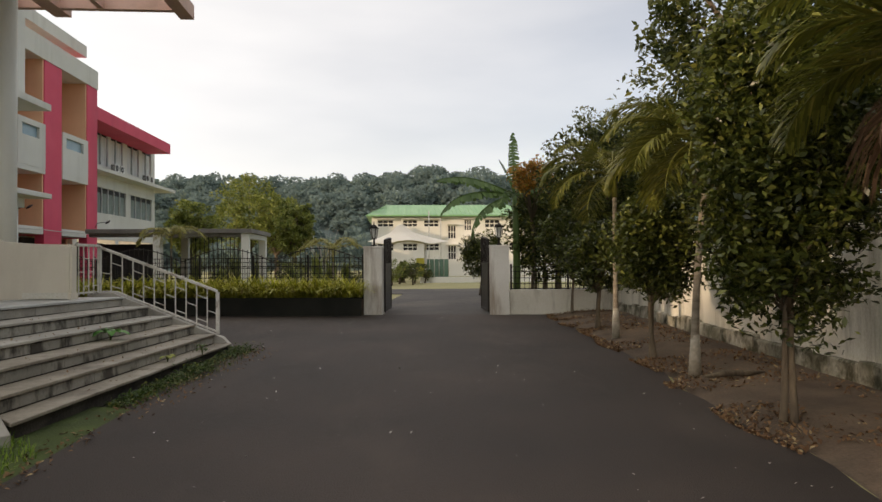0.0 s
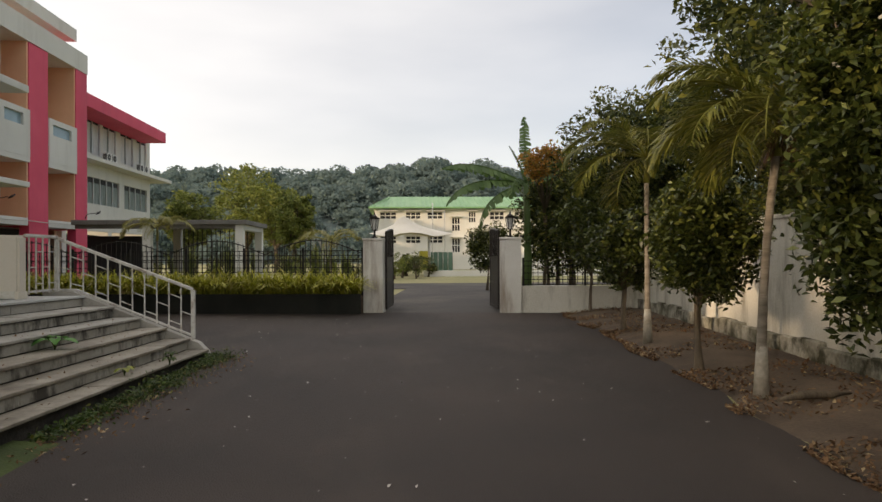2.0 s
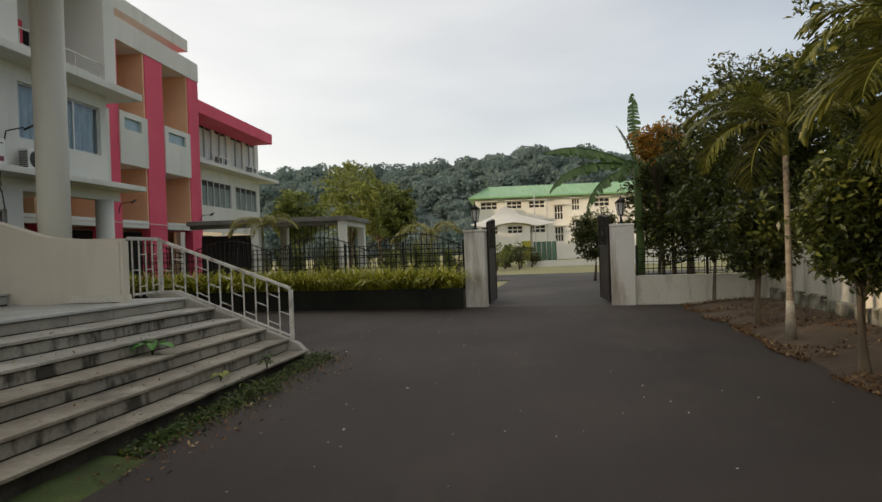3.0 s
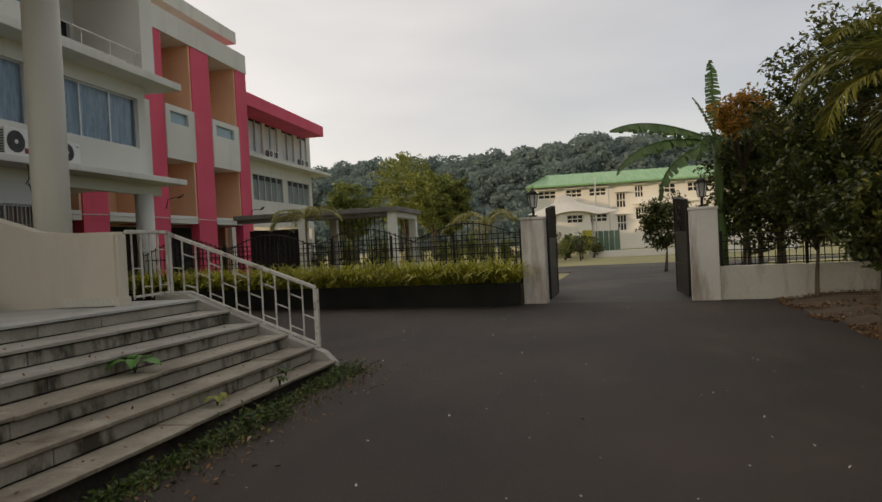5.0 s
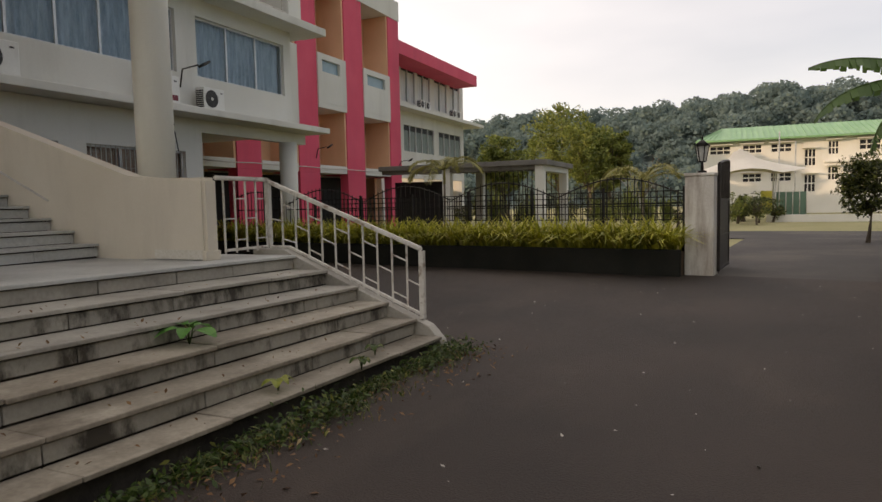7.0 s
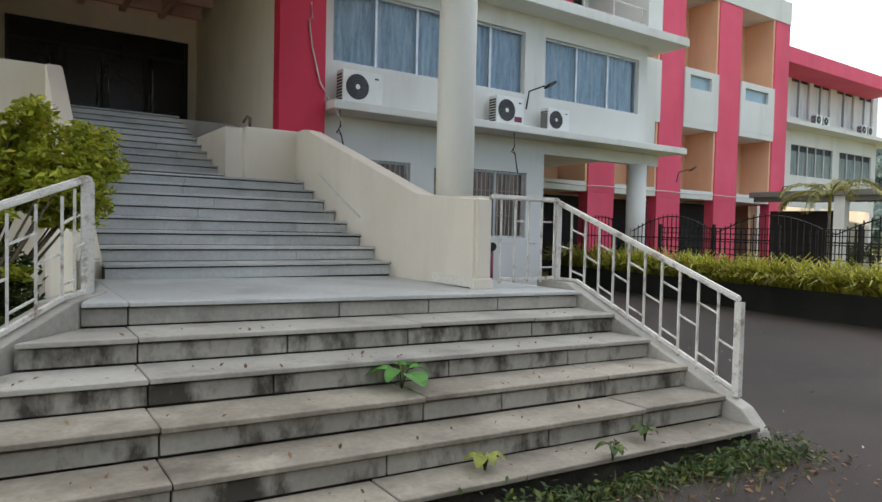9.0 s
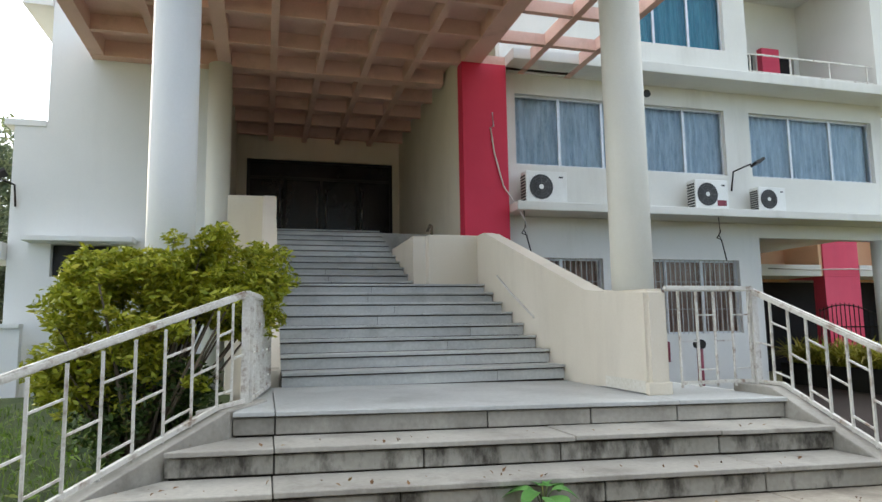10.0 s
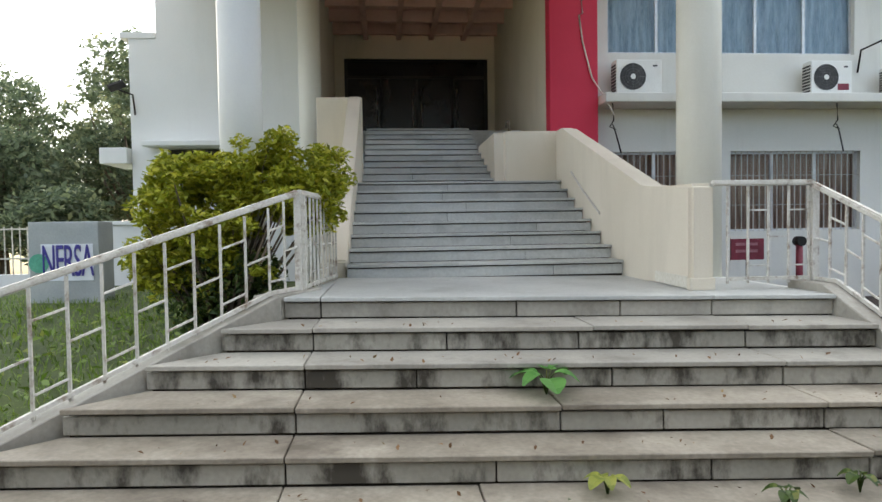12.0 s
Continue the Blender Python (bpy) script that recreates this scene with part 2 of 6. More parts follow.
M_PALECURT = surface("pale_curtain", (0.50, 0.52, 0.51), (0.68, 0.69, 0.67), 3, 0.9, 0.1, 14, stretch=(1, 4, 0.3), fine_mix=0.3)
M_BAYGLASS = surface("bay_glazing", (0.20, 0.31, 0.36), (0.27, 0.39, 0.44), 0.8, 0.15, 0, 20, fine_mix=0.1)
M_GLASS = glass("window_glass")
M_ACW = surface("ac_casing", (0.68, 0.69, 0.66), (0.76, 0.77, 0.74), 2, 0.45, 0.03, 40, stain=(0.4, 0.36, 0.3), stain_amount=0.4)
M_ACD = surface("ac_dark_grille", (0.03, 0.03, 0.03), (0.06, 0.06, 0.06), 3, 0.5, 0.1, 60)
M_GRILLEGREY = surface("grey_fan_grille", (0.09, 0.09, 0.09), (0.15, 0.15, 0.15), 3, 0.5, 0, 40)
M_BARK = surface("bark", (0.09, 0.07, 0.05), (0.18, 0.14, 0.095), 5, 0.95, 0.8, 30, stretch=(1, 1, 0.3))
M_PALMBARK = surface("palm_bark", (0.15, 0.125, 0.095), (0.27, 0.235, 0.185), 4, 0.9, 0.5, 25, stretch=(0.5, 0.5, 3))
M_LIME = surface("limewashed_bark", (0.25, 0.225, 0.18), (0.40, 0.37, 0.31), 4, 0.9, 0.4, 25, stain=(0.2, 0.17, 0.12), stain_amount=0.7, stain_scale=6, stain_stretch=(1, 1, 1))
M_LEAF_DK = foliage("ficus_leaves", (0.016, 0.027, 0.007), (0.092, 0.112, 0.024), (0.21, 0.22, 0.055), 0.28, 0.30)
M_LEAF_MID = foliage("broad_leaves", (0.022, 0.036, 0.010), (0.098, 0.115, 0.028), (0.26, 0.25, 0.055), 0.38)
M_LEAF_YEL = foliage("golden_shrub_leaves", (0.20, 0.245, 0.018), (0.47, 0.48, 0.045), (0.60, 0.56, 0.08), 0.35)
M_LEAF_HEDGE = foliage("hedge_blades", (0.20, 0.22, 0.025), (0.55, 0.52, 0.07), (0.68, 0.60, 0.24), 0.4)
M_LEAF_LIME = foliage("light_tree_leaves", (0.09, 0.125, 0.03), (0.25, 0.28, 0.065), (0.36, 0.36, 0.10))
# distance haze is mixed into these bluish leaf tones
M_LEAF_FAR = foliage("hazed_wood_leaves", (0.15, 0.21, 0.20), (0.185, 0.245, 0.225), (0.22, 0.28, 0.215), 0.5, 1.0)
# greyed leaf tones carry the haze over the trees beyond the lawn
M_LEAF_BACK = foliage("hazy_tree_leaves", (0.08, 0.115, 0.07), (0.20, 0.25, 0.14), (0.30, 0.33, 0.18), 0.5)
M_GRILLE = surface("dull_window_bars", (0.42, 0.40, 0.36), (0.55, 0.53, 0.48), 4, 0.6, 0, 30)
M_COLUMN = surface("column_paint", (0.66, 0.65, 0.56), (0.73, 0.72, 0.63), 0.6, 0.6, 0.04, 50, stain=(0.5, 0.48, 0.4), stain_amount=0.35, stain_scale=1.0, stain_stretch=(1, 1, 0.15), fine_mix=0.1)
M_LEAF_ORANGE = foliage("orange_leaves", (0.14, 0.12, 0.03), (0.60, 0.26, 0.045), (0.45, 0.40, 0.08), 0.40)
M_PALM = foliage("palm_leaflets", (0.065, 0.08, 0.014), (0.20, 0.20, 0.037), (0.30, 0.26, 0.07))
M_PALM_PALE = foliage("pale_palm_leaflets", (0.15, 0.155, 0.04), (0.36, 0.33, 0.10), (0.45, 0.38, 0.16))
M_PALM_DRY = foliage("dry_palm_leaflets", (0.06, 0.034, 0.02), (0.13, 0.078, 0.048), (0.20, 0.13, 0.08))
M_BANANA = foliage("banana_blade", (0.06, 0.12, 0.035), (0.12, 0.20, 0.06), None, 0.35)
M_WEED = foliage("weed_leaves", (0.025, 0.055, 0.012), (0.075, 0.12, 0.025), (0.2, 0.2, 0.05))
M_SEEDLING = foliage("seedling_leaves", (0.07, 0.22, 0.045), (0.13, 0.32, 0.08), None, 0.35)
M_WEED_PALE = foliage("pale_weed_leaves", (0.16, 0.20, 0.04), (0.32, 0.34, 0.07), None, 0.35)
M_GRASS = foliage("grass_blades", (0.07, 0.14, 0.015), (0.19, 0.30, 0.035), (0.28, 0.32, 0.07))
M_GRASS_DRY = foliage("dry_grass_blades", (0.05, 0.075, 0.018), (0.15, 0.16, 0.05), (0.28, 0.24, 0.10), 0.3)
M_LITTER = foliage("dry_leaf_litter", (0.10, 0.05, 0.024), (0.24, 0.135, 0.065), (0.40, 0.30, 0.16), 0.1, 0.8)
M_SPECK = foliage("pale_specks", (0.30, 0.28, 0.24), (0.5, 0.47, 0.42), None, 0.0, 0.8)
M_GREENROOF = surface("green_metal_roof", (0.15, 0.33, 0.15), (0.22, 0.40, 0.20), 0.3, 0.45, 0.05, 20, stain=(0.2, 0.36, 0.16), stain_amount=0.4, stretch=(6, 1, 1))
M_FARWALL = surface("cream_far_wall", (0.71, 0.69, 0.62), (0.79, 0.77, 0.70), 0.3, 0.8, 0.04, 20, stain=(0.55, 0.5, 0.4), stain_amount=0.4, stain_scale=0.5)
M_TENT = surface("tent_membrane", (0.66, 0.60, 0.50), (0.74, 0.68, 0.58), 0.4, 0.7, 0.03, 20)
M_BOXGREEN = surface("green_mesh_panel", (0.10, 0.19, 0.14), (0.16, 0.27, 0.20), 1, 0.7, 0.1, 20)
M_YELLOW = surface("yellow_panel", (0.55, 0.48, 0.06), (0.65, 0.58, 0.1), 1, 0.7, 0.05, 20)
M_PLANTER = surface("dark_planter_wall", (0.010, 0.011, 0.008), (0.024, 0.024, 0.018), 1.2, 0.85, 0.2, 30)
M_SIGN = surface("sign_grey_render", (0.33, 0.36, 0.36), (0.42, 0.45, 0.45), 1.5, 0.75, 0.06, 40, fine_mix=0.15)
M_SIGNFACE = surface("sign_white_face", (0.72, 0.76, 0.80), (0.78, 0.81, 0.84), 3, 0.5, 0.02, 40, fine_mix=0.05)
M_BLUE = surface("blue_letters", (0.035, 0.03, 0.22), (0.05, 0.04, 0.28), 3, 0.4, 0, 40)
M_GREENLOGO = surface("green_emblem", (0.06, 0.32, 0.22), (0.10, 0.40, 0.28), 8, 0.5, 0, 40)
M_CABLE = surface("cable_sheath", (0.55, 0.52, 0.48), (0.62, 0.6, 0.55), 3, 0.6, 0, 20)
M_LAMPGLASS = surface("frosted_lantern_glass", (0.55, 0.56, 0.52), (0.65, 0.66, 0.62), 3, 0.3, 0, 20)
M_MAROON = surface("maroon_board", (0.16, 0.02, 0.035), (0.22, 0.03, 0.05), 3, 0.5, 0.02, 30)
M_BOARDINK = surface("faded_board_ink", (0.30, 0.12, 0.14), (0.38, 0.18, 0.2), 3, 0.6, 0, 30)


# ---------------------------------------------------------------- mesh helpers
def link(name, me, material, parent=None, label=""):
    ob = new(name, me)
    if material is not None:
        me.materials.append(material)
    if parent is not None:
        ob.parent = parent
    if label:
        ob["label"] = label
    return ob


def part(name, bm, material, parent=None, label="", smooth=False):
    me = bpy.data.meshes.new(name)
    bmesh.ops.recalc_face_normals(bm, faces=bm.faces)
    if smooth:
        for f in bm.faces:
            f.smooth = True
    bm.to_mesh(me)
    bm.free()
    return link(name, me, material, parent, label)


def thing(name, label, category, m=None, group="", kind=""):
    ob = new(name)
    if m is not None:
        ob.matrix_world = m
    return tagged(ob, label, category, group, kind)


def add_box(bm, lo, hi, m=None, bevel=0.0, segments=2):
    r = bmesh.ops.create_cube(bm, size=1.0)
    c = [(lo[i] + hi[i]) / 2 for i in range(3)]
    s = [abs(hi[i] - lo[i]) for i in range(3)]
    mat = Matrix.Translation(c) @ Matrix.Diagonal((*s, 1))
    bmesh.ops.transform(bm, matrix=mat, verts=r["verts"])
    vs = list(r["verts"])
    if bevel:
        edges = list({e for v in vs for e in v.link_edges})
        br = bmesh.ops.bevel(bm, geom=edges, offset=bevel, segments=segments, affect="EDGES", profile=0.6)
        vs = list({v for f in br["faces"] for v in f.verts} | {v for v in vs if v.is_valid})
    if m is not None:
        bmesh.ops.transform(bm, matrix=m, verts=[v for v in vs if v.is_valid])
    return vs


def box(name, lo, hi, material, parent=None, label="", bevel=0.0, m=None):
    bm = bmesh.new()
    add_box(bm, lo, hi, m, bevel)
    return part(name, bm, material, parent, label)


def add_cyl(bm, p, q, r1, r2=None, seg=12, caps=True):
    r2 = r1 if r2 is None else r2
    p, q = Vector(p), Vector(q)
    d = q - p
    r = bmesh.ops.create_cone(bm, cap_ends=caps, segments=seg, radius1=r1, radius2=r2, depth=d.length)
    bmesh.ops.transform(bm, matrix=Matrix.Translation((p + q) / 2) @ d.to_track_quat("Z", "Y").to_matrix().to_4x4(), verts=r["verts"])
    return r["verts"]


def cyl(name, p, q, r1, material, parent=None, r2=None, seg=12, label=""):
    bm = bmesh.new()
    add_cyl(bm, p, q, r1, r2, seg)
    ob = part(name, bm, material, parent, label)
    for f in ob.data.polygons:
        f.use_smooth = len(f.vertices) == 4
    return ob


def tube(bm, pts, radii, seg=8):
    """A tube through the points, closed at its ends."""
    rings = []
    for i, p in enumerate(pts):
        a, b = Vector(pts[max(i - 1, 0)]), Vector(pts[min(i + 1, len(pts) - 1)])
        q = (b - a).to_track_quat("Z", "Y")
        r = radii[i] if isinstance(radii, (list, tuple)) else radii
        rings.append([bm.verts.new(Vector(p) + q @ Vector((r * math.cos(2 * math.pi * k / seg), r * math.sin(2 * math.pi * k / seg), 0))) for k in range(seg)])
    for r1, r2 in zip(rings, rings[1:]):
        for k in range(seg):
            bm.faces.new((r1[k], r1[(k + 1) % seg], r2[(k + 1) % seg], r2[k])).smooth = True
    bm.faces.new(rings[0][::-1])
    bm.faces.new(rings[-1])


def prism(name, outline, z0, z1, material, parent=None, label=""):
    """A flat outline in plan, drawn up from z0 to z1."""
    bm = bmesh.new()
    lower = [bm.verts.new((x, y, z0)) for x, y in outline]
    upper = [bm.verts.new((x, y, z1)) for x, y in outline]
    bm.faces.new(lower[::-1])
    bm.faces.new(upper)
    k = len(outline)
    for i in range(k):
        bm.faces.new((lower[i], lower[(i + 1) % k], upper[(i + 1) % k], upper[i]))
    return part(name, bm, material, parent, label)


def profile_y(name, outline, y0, y1, material, parent=None, label="", bevel=0.0):
    """An outline in x and z, drawn along y."""
    bm = bmesh.new()
    a = [bm.verts.new((x, y0, z)) for x, z in outline]
    b = [bm.verts.new((x, y1, z)) for x, z in outline]
    bm.faces.new(a)
    bm.faces.new(b[::-1])
    k = len(outline)
    for i in range(k):
        bm.faces.new((a[i], a[(i + 1) % k], b[(i + 1) % k], b[i]))
    if bevel:
        bmesh.ops.bevel(bm, geom=list(bm.edges), offset=bevel, segments=3, affect="EDGES")
    return part(name, bm, material, parent, label)


def holed(name, axis, a0, a1, u0, u1, z0, z1, holes, material, parent=None, label=""):
    """A wall of thickness a0..a1 across axis ('x' or 'y'), with openings (u0, u1, z0, z1) right through it."""
    us = sorted({u0, u1, *[h[0] for h in holes], *[h[1] for h in holes]})
    zs = sorted({z0, z1, *[h[2] for h in holes], *[h[3] for h in holes]})
    us = [u for u in us if u0 <= u <= u1]
    zs = [z for z in zs if z0 <= z <= z1]
    full = {}
    for i in range(len(us) - 1):
        for j in range(len(zs) - 1):
            cu, cz = (us[i] + us[i + 1]) / 2, (zs[j] + zs[j + 1]) / 2
            full[i, j] = not any(h[0] < cu < h[1] and h[2] < cz < h[3] for h in holes)
    bm = bmesh.new()
    seen = {}

    def vert(a, u, z):
        key = (a, u, z)
        if key not in seen:
            seen[key] = bm.verts.new((a, u, z) if axis == "x" else (u, a, z))
        return seen[key]

    def face(*keys):
        bm.faces.new([vert(*k) for k in keys])

    for (i, j), on in full.items():
        if not on:
            continue
        ua, ub, za, zb = us[i], us[i + 1], zs[j], zs[j + 1]
        face((a0, ua, za), (a0, ub, za), (a0, ub, zb), (a0, ua, zb))
        face((a1, ua, za), (a1, ua, zb), (a1, ub, zb), (a1, ub, za))
        if not full.get((i - 1, j)):
            face((a0, ua, za), (a0, ua, zb), (a1, ua, zb), (a1, ua, za))
        if not full.get((i + 1, j)):
            face((a0, ub, za), (a1, ub, za), (a1, ub, zb), (a0, ub, zb))
        if not full.get((i, j - 1)):
            face((a0, ua, za), (a1, ua, za), (a1, ub, za), (a0, ub, za))
        if not full.get((i, j + 1)):
            face((a0, ua, zb), (a0, ub, zb), (a1, ub, zb), (a1, ua, zb))
    return part(name, bm, material, parent, label)


def quads(name, corners, material, parent=None, label="", m=None):
    """Many loose four-cornered leaves or blades in one mesh; corners: an array (n, 4, 3)."""
    k = len(corners)
    v = corners.reshape(-1, 3)
    if m is not None:
        mm = np.array(m)
        v = v @ mm[:3, :3].T + mm[:3, 3]
    me = bpy.data.meshes.new(name)
    me.vertices.add(4 * k)
    me.vertices.foreach_set("co", v.astype(np.float32).ravel())
    me.loops.add(4 * k)
    me.loops.foreach_set("vertex_index", np.arange(4 * k, dtype=np.int32))
    me.polygons.add(k)
    me.polygons.foreach_set("loop_start", np.arange(0, 4 * k, 4, dtype=np.int32))
    me.update(calc_edges=True)
    return link(name, me, material, parent, label)


def leaf_corners(centres, size, rng, droop=0.35, narrow=0.42, up=0.3, spread=0.35):
    """Folded leaf blades at the centres, pointing anyhow, a little downwards."""
    k = len(centres)
    d = rng.normal(size=(k, 3))
    d[:, 2] = d[:, 2] * 0.6 - droop
    d /= np.linalg.norm(d, axis=1)[:, None]
    nrm = rng.normal(size=(k, 3))
    nrm[:, 2] = np.abs(nrm[:, 2]) + up
    s = np.cross(d, nrm)
    s /= np.linalg.norm(s, axis=1)[:, None] + 1e-9
    up_v = np.cross(s, d)
    ln = (size * (1 + spread * rng.uniform(-1, 1, k)))[:, None]
    w = ln * narrow
    base = centres - d * ln * 0.5
    tip = centres + d * ln * 0.5 - up_v * ln * 0.08
    mid = centres - d * ln * 0.05
    a = mid + s * w * 0.5 + up_v * ln * 0.07
    b = mid - s * w * 0.5 + up_v * ln * 0.07
    return np.stack([base, a, tip, b], axis=1)


def rail_bar(bm, p, q, w, h):
    """A square bar from p to q."""
    p, q = Vector(p), Vector(q)
    d = q - p
    r = bmesh.ops.create_cube(bm, size=1.0)
    rot = d.to_track_quat("X", "Z").to_matrix().to_4x4()
    bmesh.ops.transform(bm, matrix=Matrix.Translation((p + q) / 2) @ rot @ Matrix.Diagonal((d.length, w, h, 1)), verts=r["verts"])


def bar(name, p, q, w, material, parent=None, h=None):
    bm = bmesh.new()
    rail_bar(bm, p, q, w, h or w)
    return part(name, bm, material, parent)

# ---------------------------------------------------------------- plan
FACADE = -12.65          # front of the right-hand wing
LAND_Z = 1.05            # landing of the outer steps
SOFFIT = 7.1             # underside of the canopy ribs
GATE = pose(3.214, 20.725, 0, 0, 0, -8.1)   # gate line: u along it, v outwards
S = "structure"


def g(u, v, z=0.0):
    return GATE @ Vector((u, v, z))


# ---------------------------------------------------------------- ground
tagged(prism("ground", [(-1500, -1500), (1500, -1500), (1500, 1500), (-1500, 1500)], -0.40, -0.03, M_GROUND), "dry grassy earth reaching to the horizon", "ground", kind=S)


def road_right(y):
    return 3.63 + (y - 5.4) * 0.106 - 0.045 * max(0.0, y - 13.5) + 0.06 * math.sin(y * 1.3) + 0.05 * math.sin(y * 3.1 + 1)


edge_r = [(road_right(-14 + 0.5 * i), -14 + 0.5 * i) for i in range(70)]
gl_, gr_ = g(-3.9, 0.1), g(4.2, 0.1)
edge_l = [(-2.66 + 0.10 * math.sin(y * 2.1) + 0.08 * math.sin(y * 5.3), y) for y in [8.2 - 0.4 * i for i in range(56)]]
tagged(prism("road", [*edge_r, (gr_.x + 0.6, gr_.y), (gl_.x, gl_.y), (-26, 24.4), (-26, 14.0), (-6, 14.0), (-6, 8.3), *edge_l], -0.08, 0.0, M_ASPHALT),
       "dark worn asphalt drive with pale specks", "road", kind=S)
a, b, c, d = g(-3.95, 0.1), g(0.35, 0.1), g(2.2, 17.5), g(-9, 17.5)
tagged(prism("outer_road", [(a.x, a.y), (b.x, b.y), (c.x + 2, c.y), (c.x + 30, c.y), (c.x + 30, c.y + 1.5), (d.x - 20, d.y + 1.5), (d.x - 20, d.y - 3), (d.x + 4, d.y - 5)], -0.07, -0.003, M_ROAD2),
       "dusty asphalt road beyond the open gate", "road", kind=S)
# earth strip between drive and boundary wall
strip = [(road_right(y) - 0.03, y) for y in [-14 + 0.6 * i for i in range(58)]]
bm = bmesh.new()
rows = []
rng = np.random.default_rng(3)
for i, (x, y) in enumerate(strip):
    wall_x = 7.17 + (y - 20.74) * 0.098
    row = []
    for k in range(7):
        f = k / 6
        z = -0.02 + 0.16 * min(1, f * 2.2) + (0.035 * noise.noise((x * 1.2 + f * 3, y * 1.3, 0)) if k else -0.03)
        row.append(bm.verts.new((x + (wall_x + 0.05 - x) * f, y, z)))
    rows.append(row)
for r1, r2 in zip(rows, rows[1:]):
    for k in range(6):
        bm.faces.new((r1[k], r1[k + 1], r2[k + 1], r2[k])).smooth = True
tagged(part("earth_strip", bm, M_SOIL), "bare brown earth strip along the boundary wall", "ground", kind=S)
# lawn beside the steps, rising away from the drive
def lawn_h(x):
    return -0.02 + 0.30 * min(1, (-2.5 - x) / 2.5) + 0.27 * min(1, max(0, (-5 - x) / 4.5))


bm = bmesh.new()
rows = []
for i in range(40):
    y = 8.6 - 0.6 * i
    row = []
    for k in range(22):
        x = -2.5 - 0.5 * k
        z = lawn_h(x) + 0.04 * noise.noise((x * 0.7, y * 0.7, 1)) if k else -0.012
        row.append(bm.verts.new((x + (0.06 if k == 0 else 0), y, z)))
    rows.append(row)
for r1, r2 in zip(rows, rows[1:]):
    for k in range(21):
        bm.faces.new((r1[k], r1[k + 1], r2[k + 1], r2[k])).smooth = True
tagged(part("lawn", bm, M_LAWN), "green lawn beside the entrance steps", "lawn", kind=S)

# ---------------------------------------------------------------- boundary wall on the drive's far side
WALL_M = Matrix.Translation((7.17, 20.74, 0)) @ Matrix.Rotation(math.atan2(-0.098, 1.0), 4, "Z")
wall_e = thing("boundary_wall", "tall off-white boundary wall with mossy stains", "wall", WALL_M, kind=S)
box("wall", (0, -38, -0.1), (0.22, 0.25, 2.18), M_OLDWALL, wall_e)
box("coping", (-0.03, -38, 2.18), (0.25, 0.25, 2.25), M_OLDWALL, wall_e, bevel=0.015)
bm = bmesh.new()
rng = np.random.default_rng(8)
y = 0.2
while y > -38:
    ln = rng.uniform(0.35, 0.8)
    add_box(bm, (-0.10 - rng.uniform(0, 0.05), y - ln, -0.1), (-0.002, y, 0.40 + rng.uniform(-0.06, 0.05)), None, 0.02, 1)
    y -= ln
part("plinth", bm, M_PLINTH, wall_e, "mossy flaking masonry plinth")

# ---------------------------------------------------------------- gate pillars, low wall, planter
for u0, u1, nm in ((-3.87, -3.30, "white gate pillar with brown rain stains"), (0.0, 0.60, "white gate pillar with grimy top")):
    p = thing("gate_pillar", nm, "pillar", GATE, "gate pillars")
    box("shaft", (u0, 0, -0.05), (u1, 0.55, 2.05), M_PILLAR, p, bevel=0.02)
    box("cap", (u0 - 0.015, -0.015, 2.05), (u1 + 0.015, 0.565, 2.115), M_PILLAR, p, bevel=0.012)
lw = thing("low_wall", "low white wall with rusty stains under an iron grille", "wall", GATE, kind=S)
box("wall", (0.60, 0.12, -0.05), (4.25, 0.34, 0.75), M_OLDWALL, lw, bevel=0.008)
pl = thing("planter", "long black-painted planter wall holding the hedge", "planter", GATE)
box("front_wall", (-18.5, -0.40, -0.05), (-3.88, -0.24, 0.55), M_PLANTER, pl, bevel=0.015)
box("back_wall", (-18.5, 0.30, -0.05), (-3.88, 0.42, 0.55), M_PLANTER, pl)
box("soil", (-18.45, -0.24, 0.0), (-3.89, 0.30, 0.48), M_SOIL, pl)

# ---------------------------------------------------------------- building: right wing
WIN = [(14.25, 19.55, 5.08, 6.65), (20.25, 23.95, 5.08, 6.65)]
wing = thing("wing_front", "off-white office wing with ledges over three storeys", "building", kind=S)
holed("wall_ground", "x", FACADE - 0.25, FACADE, 13.93, 20.3, -0.05, 3.95, [(14.3, 16.2, 1.42, 3.08), (16.85, 19.7, 1.42, 3.08)], M_WALL, wing)
box("lintel", (FACADE - 0.25, 20.3, 3.62), (FACADE, 24.95, 3.95), M_WALL, wing)
cyl("column", (FACADE + 0.0, 24.0, -0.05), (FACADE + 0.0, 24.0, 3.62), 0.28, M_WALL, wing, seg=24)
holed("wall_first", "x", FACADE - 0.25, FACADE, 13.93, 24.3, 4.15, 7.1, WIN, M_WALL, wing)
holed("pilaster", "x", FACADE - 1.3, FACADE - 0.9, 24.3, 25.9, 4.15, 7.1, [(24.95, 25.25, 6.05, 6.55)], M_WALL, wing)
box("vent_back", (FACADE - 1.29, 24.9, 6.0), (FACADE - 1.2, 25.3, 6.6), M_GREYCURT, wing)
holed("wall_second", "x", FACADE - 0.25, FACADE, 13.93, 20.35, 7.35, 10.7, [(16.9, 19.72, 8.15, 9.72)], M_WALL, wing)
box("end_wall", (FACADE - 2.6, 24.3, 7.345), (FACADE, 24.95, 10.96), M_WALL, wing)
box("ledge", (FACADE - 0.2, 13.95, 3.96), (-11.9, 25.3, 4.14), M_WALL, wing, bevel=0.02)
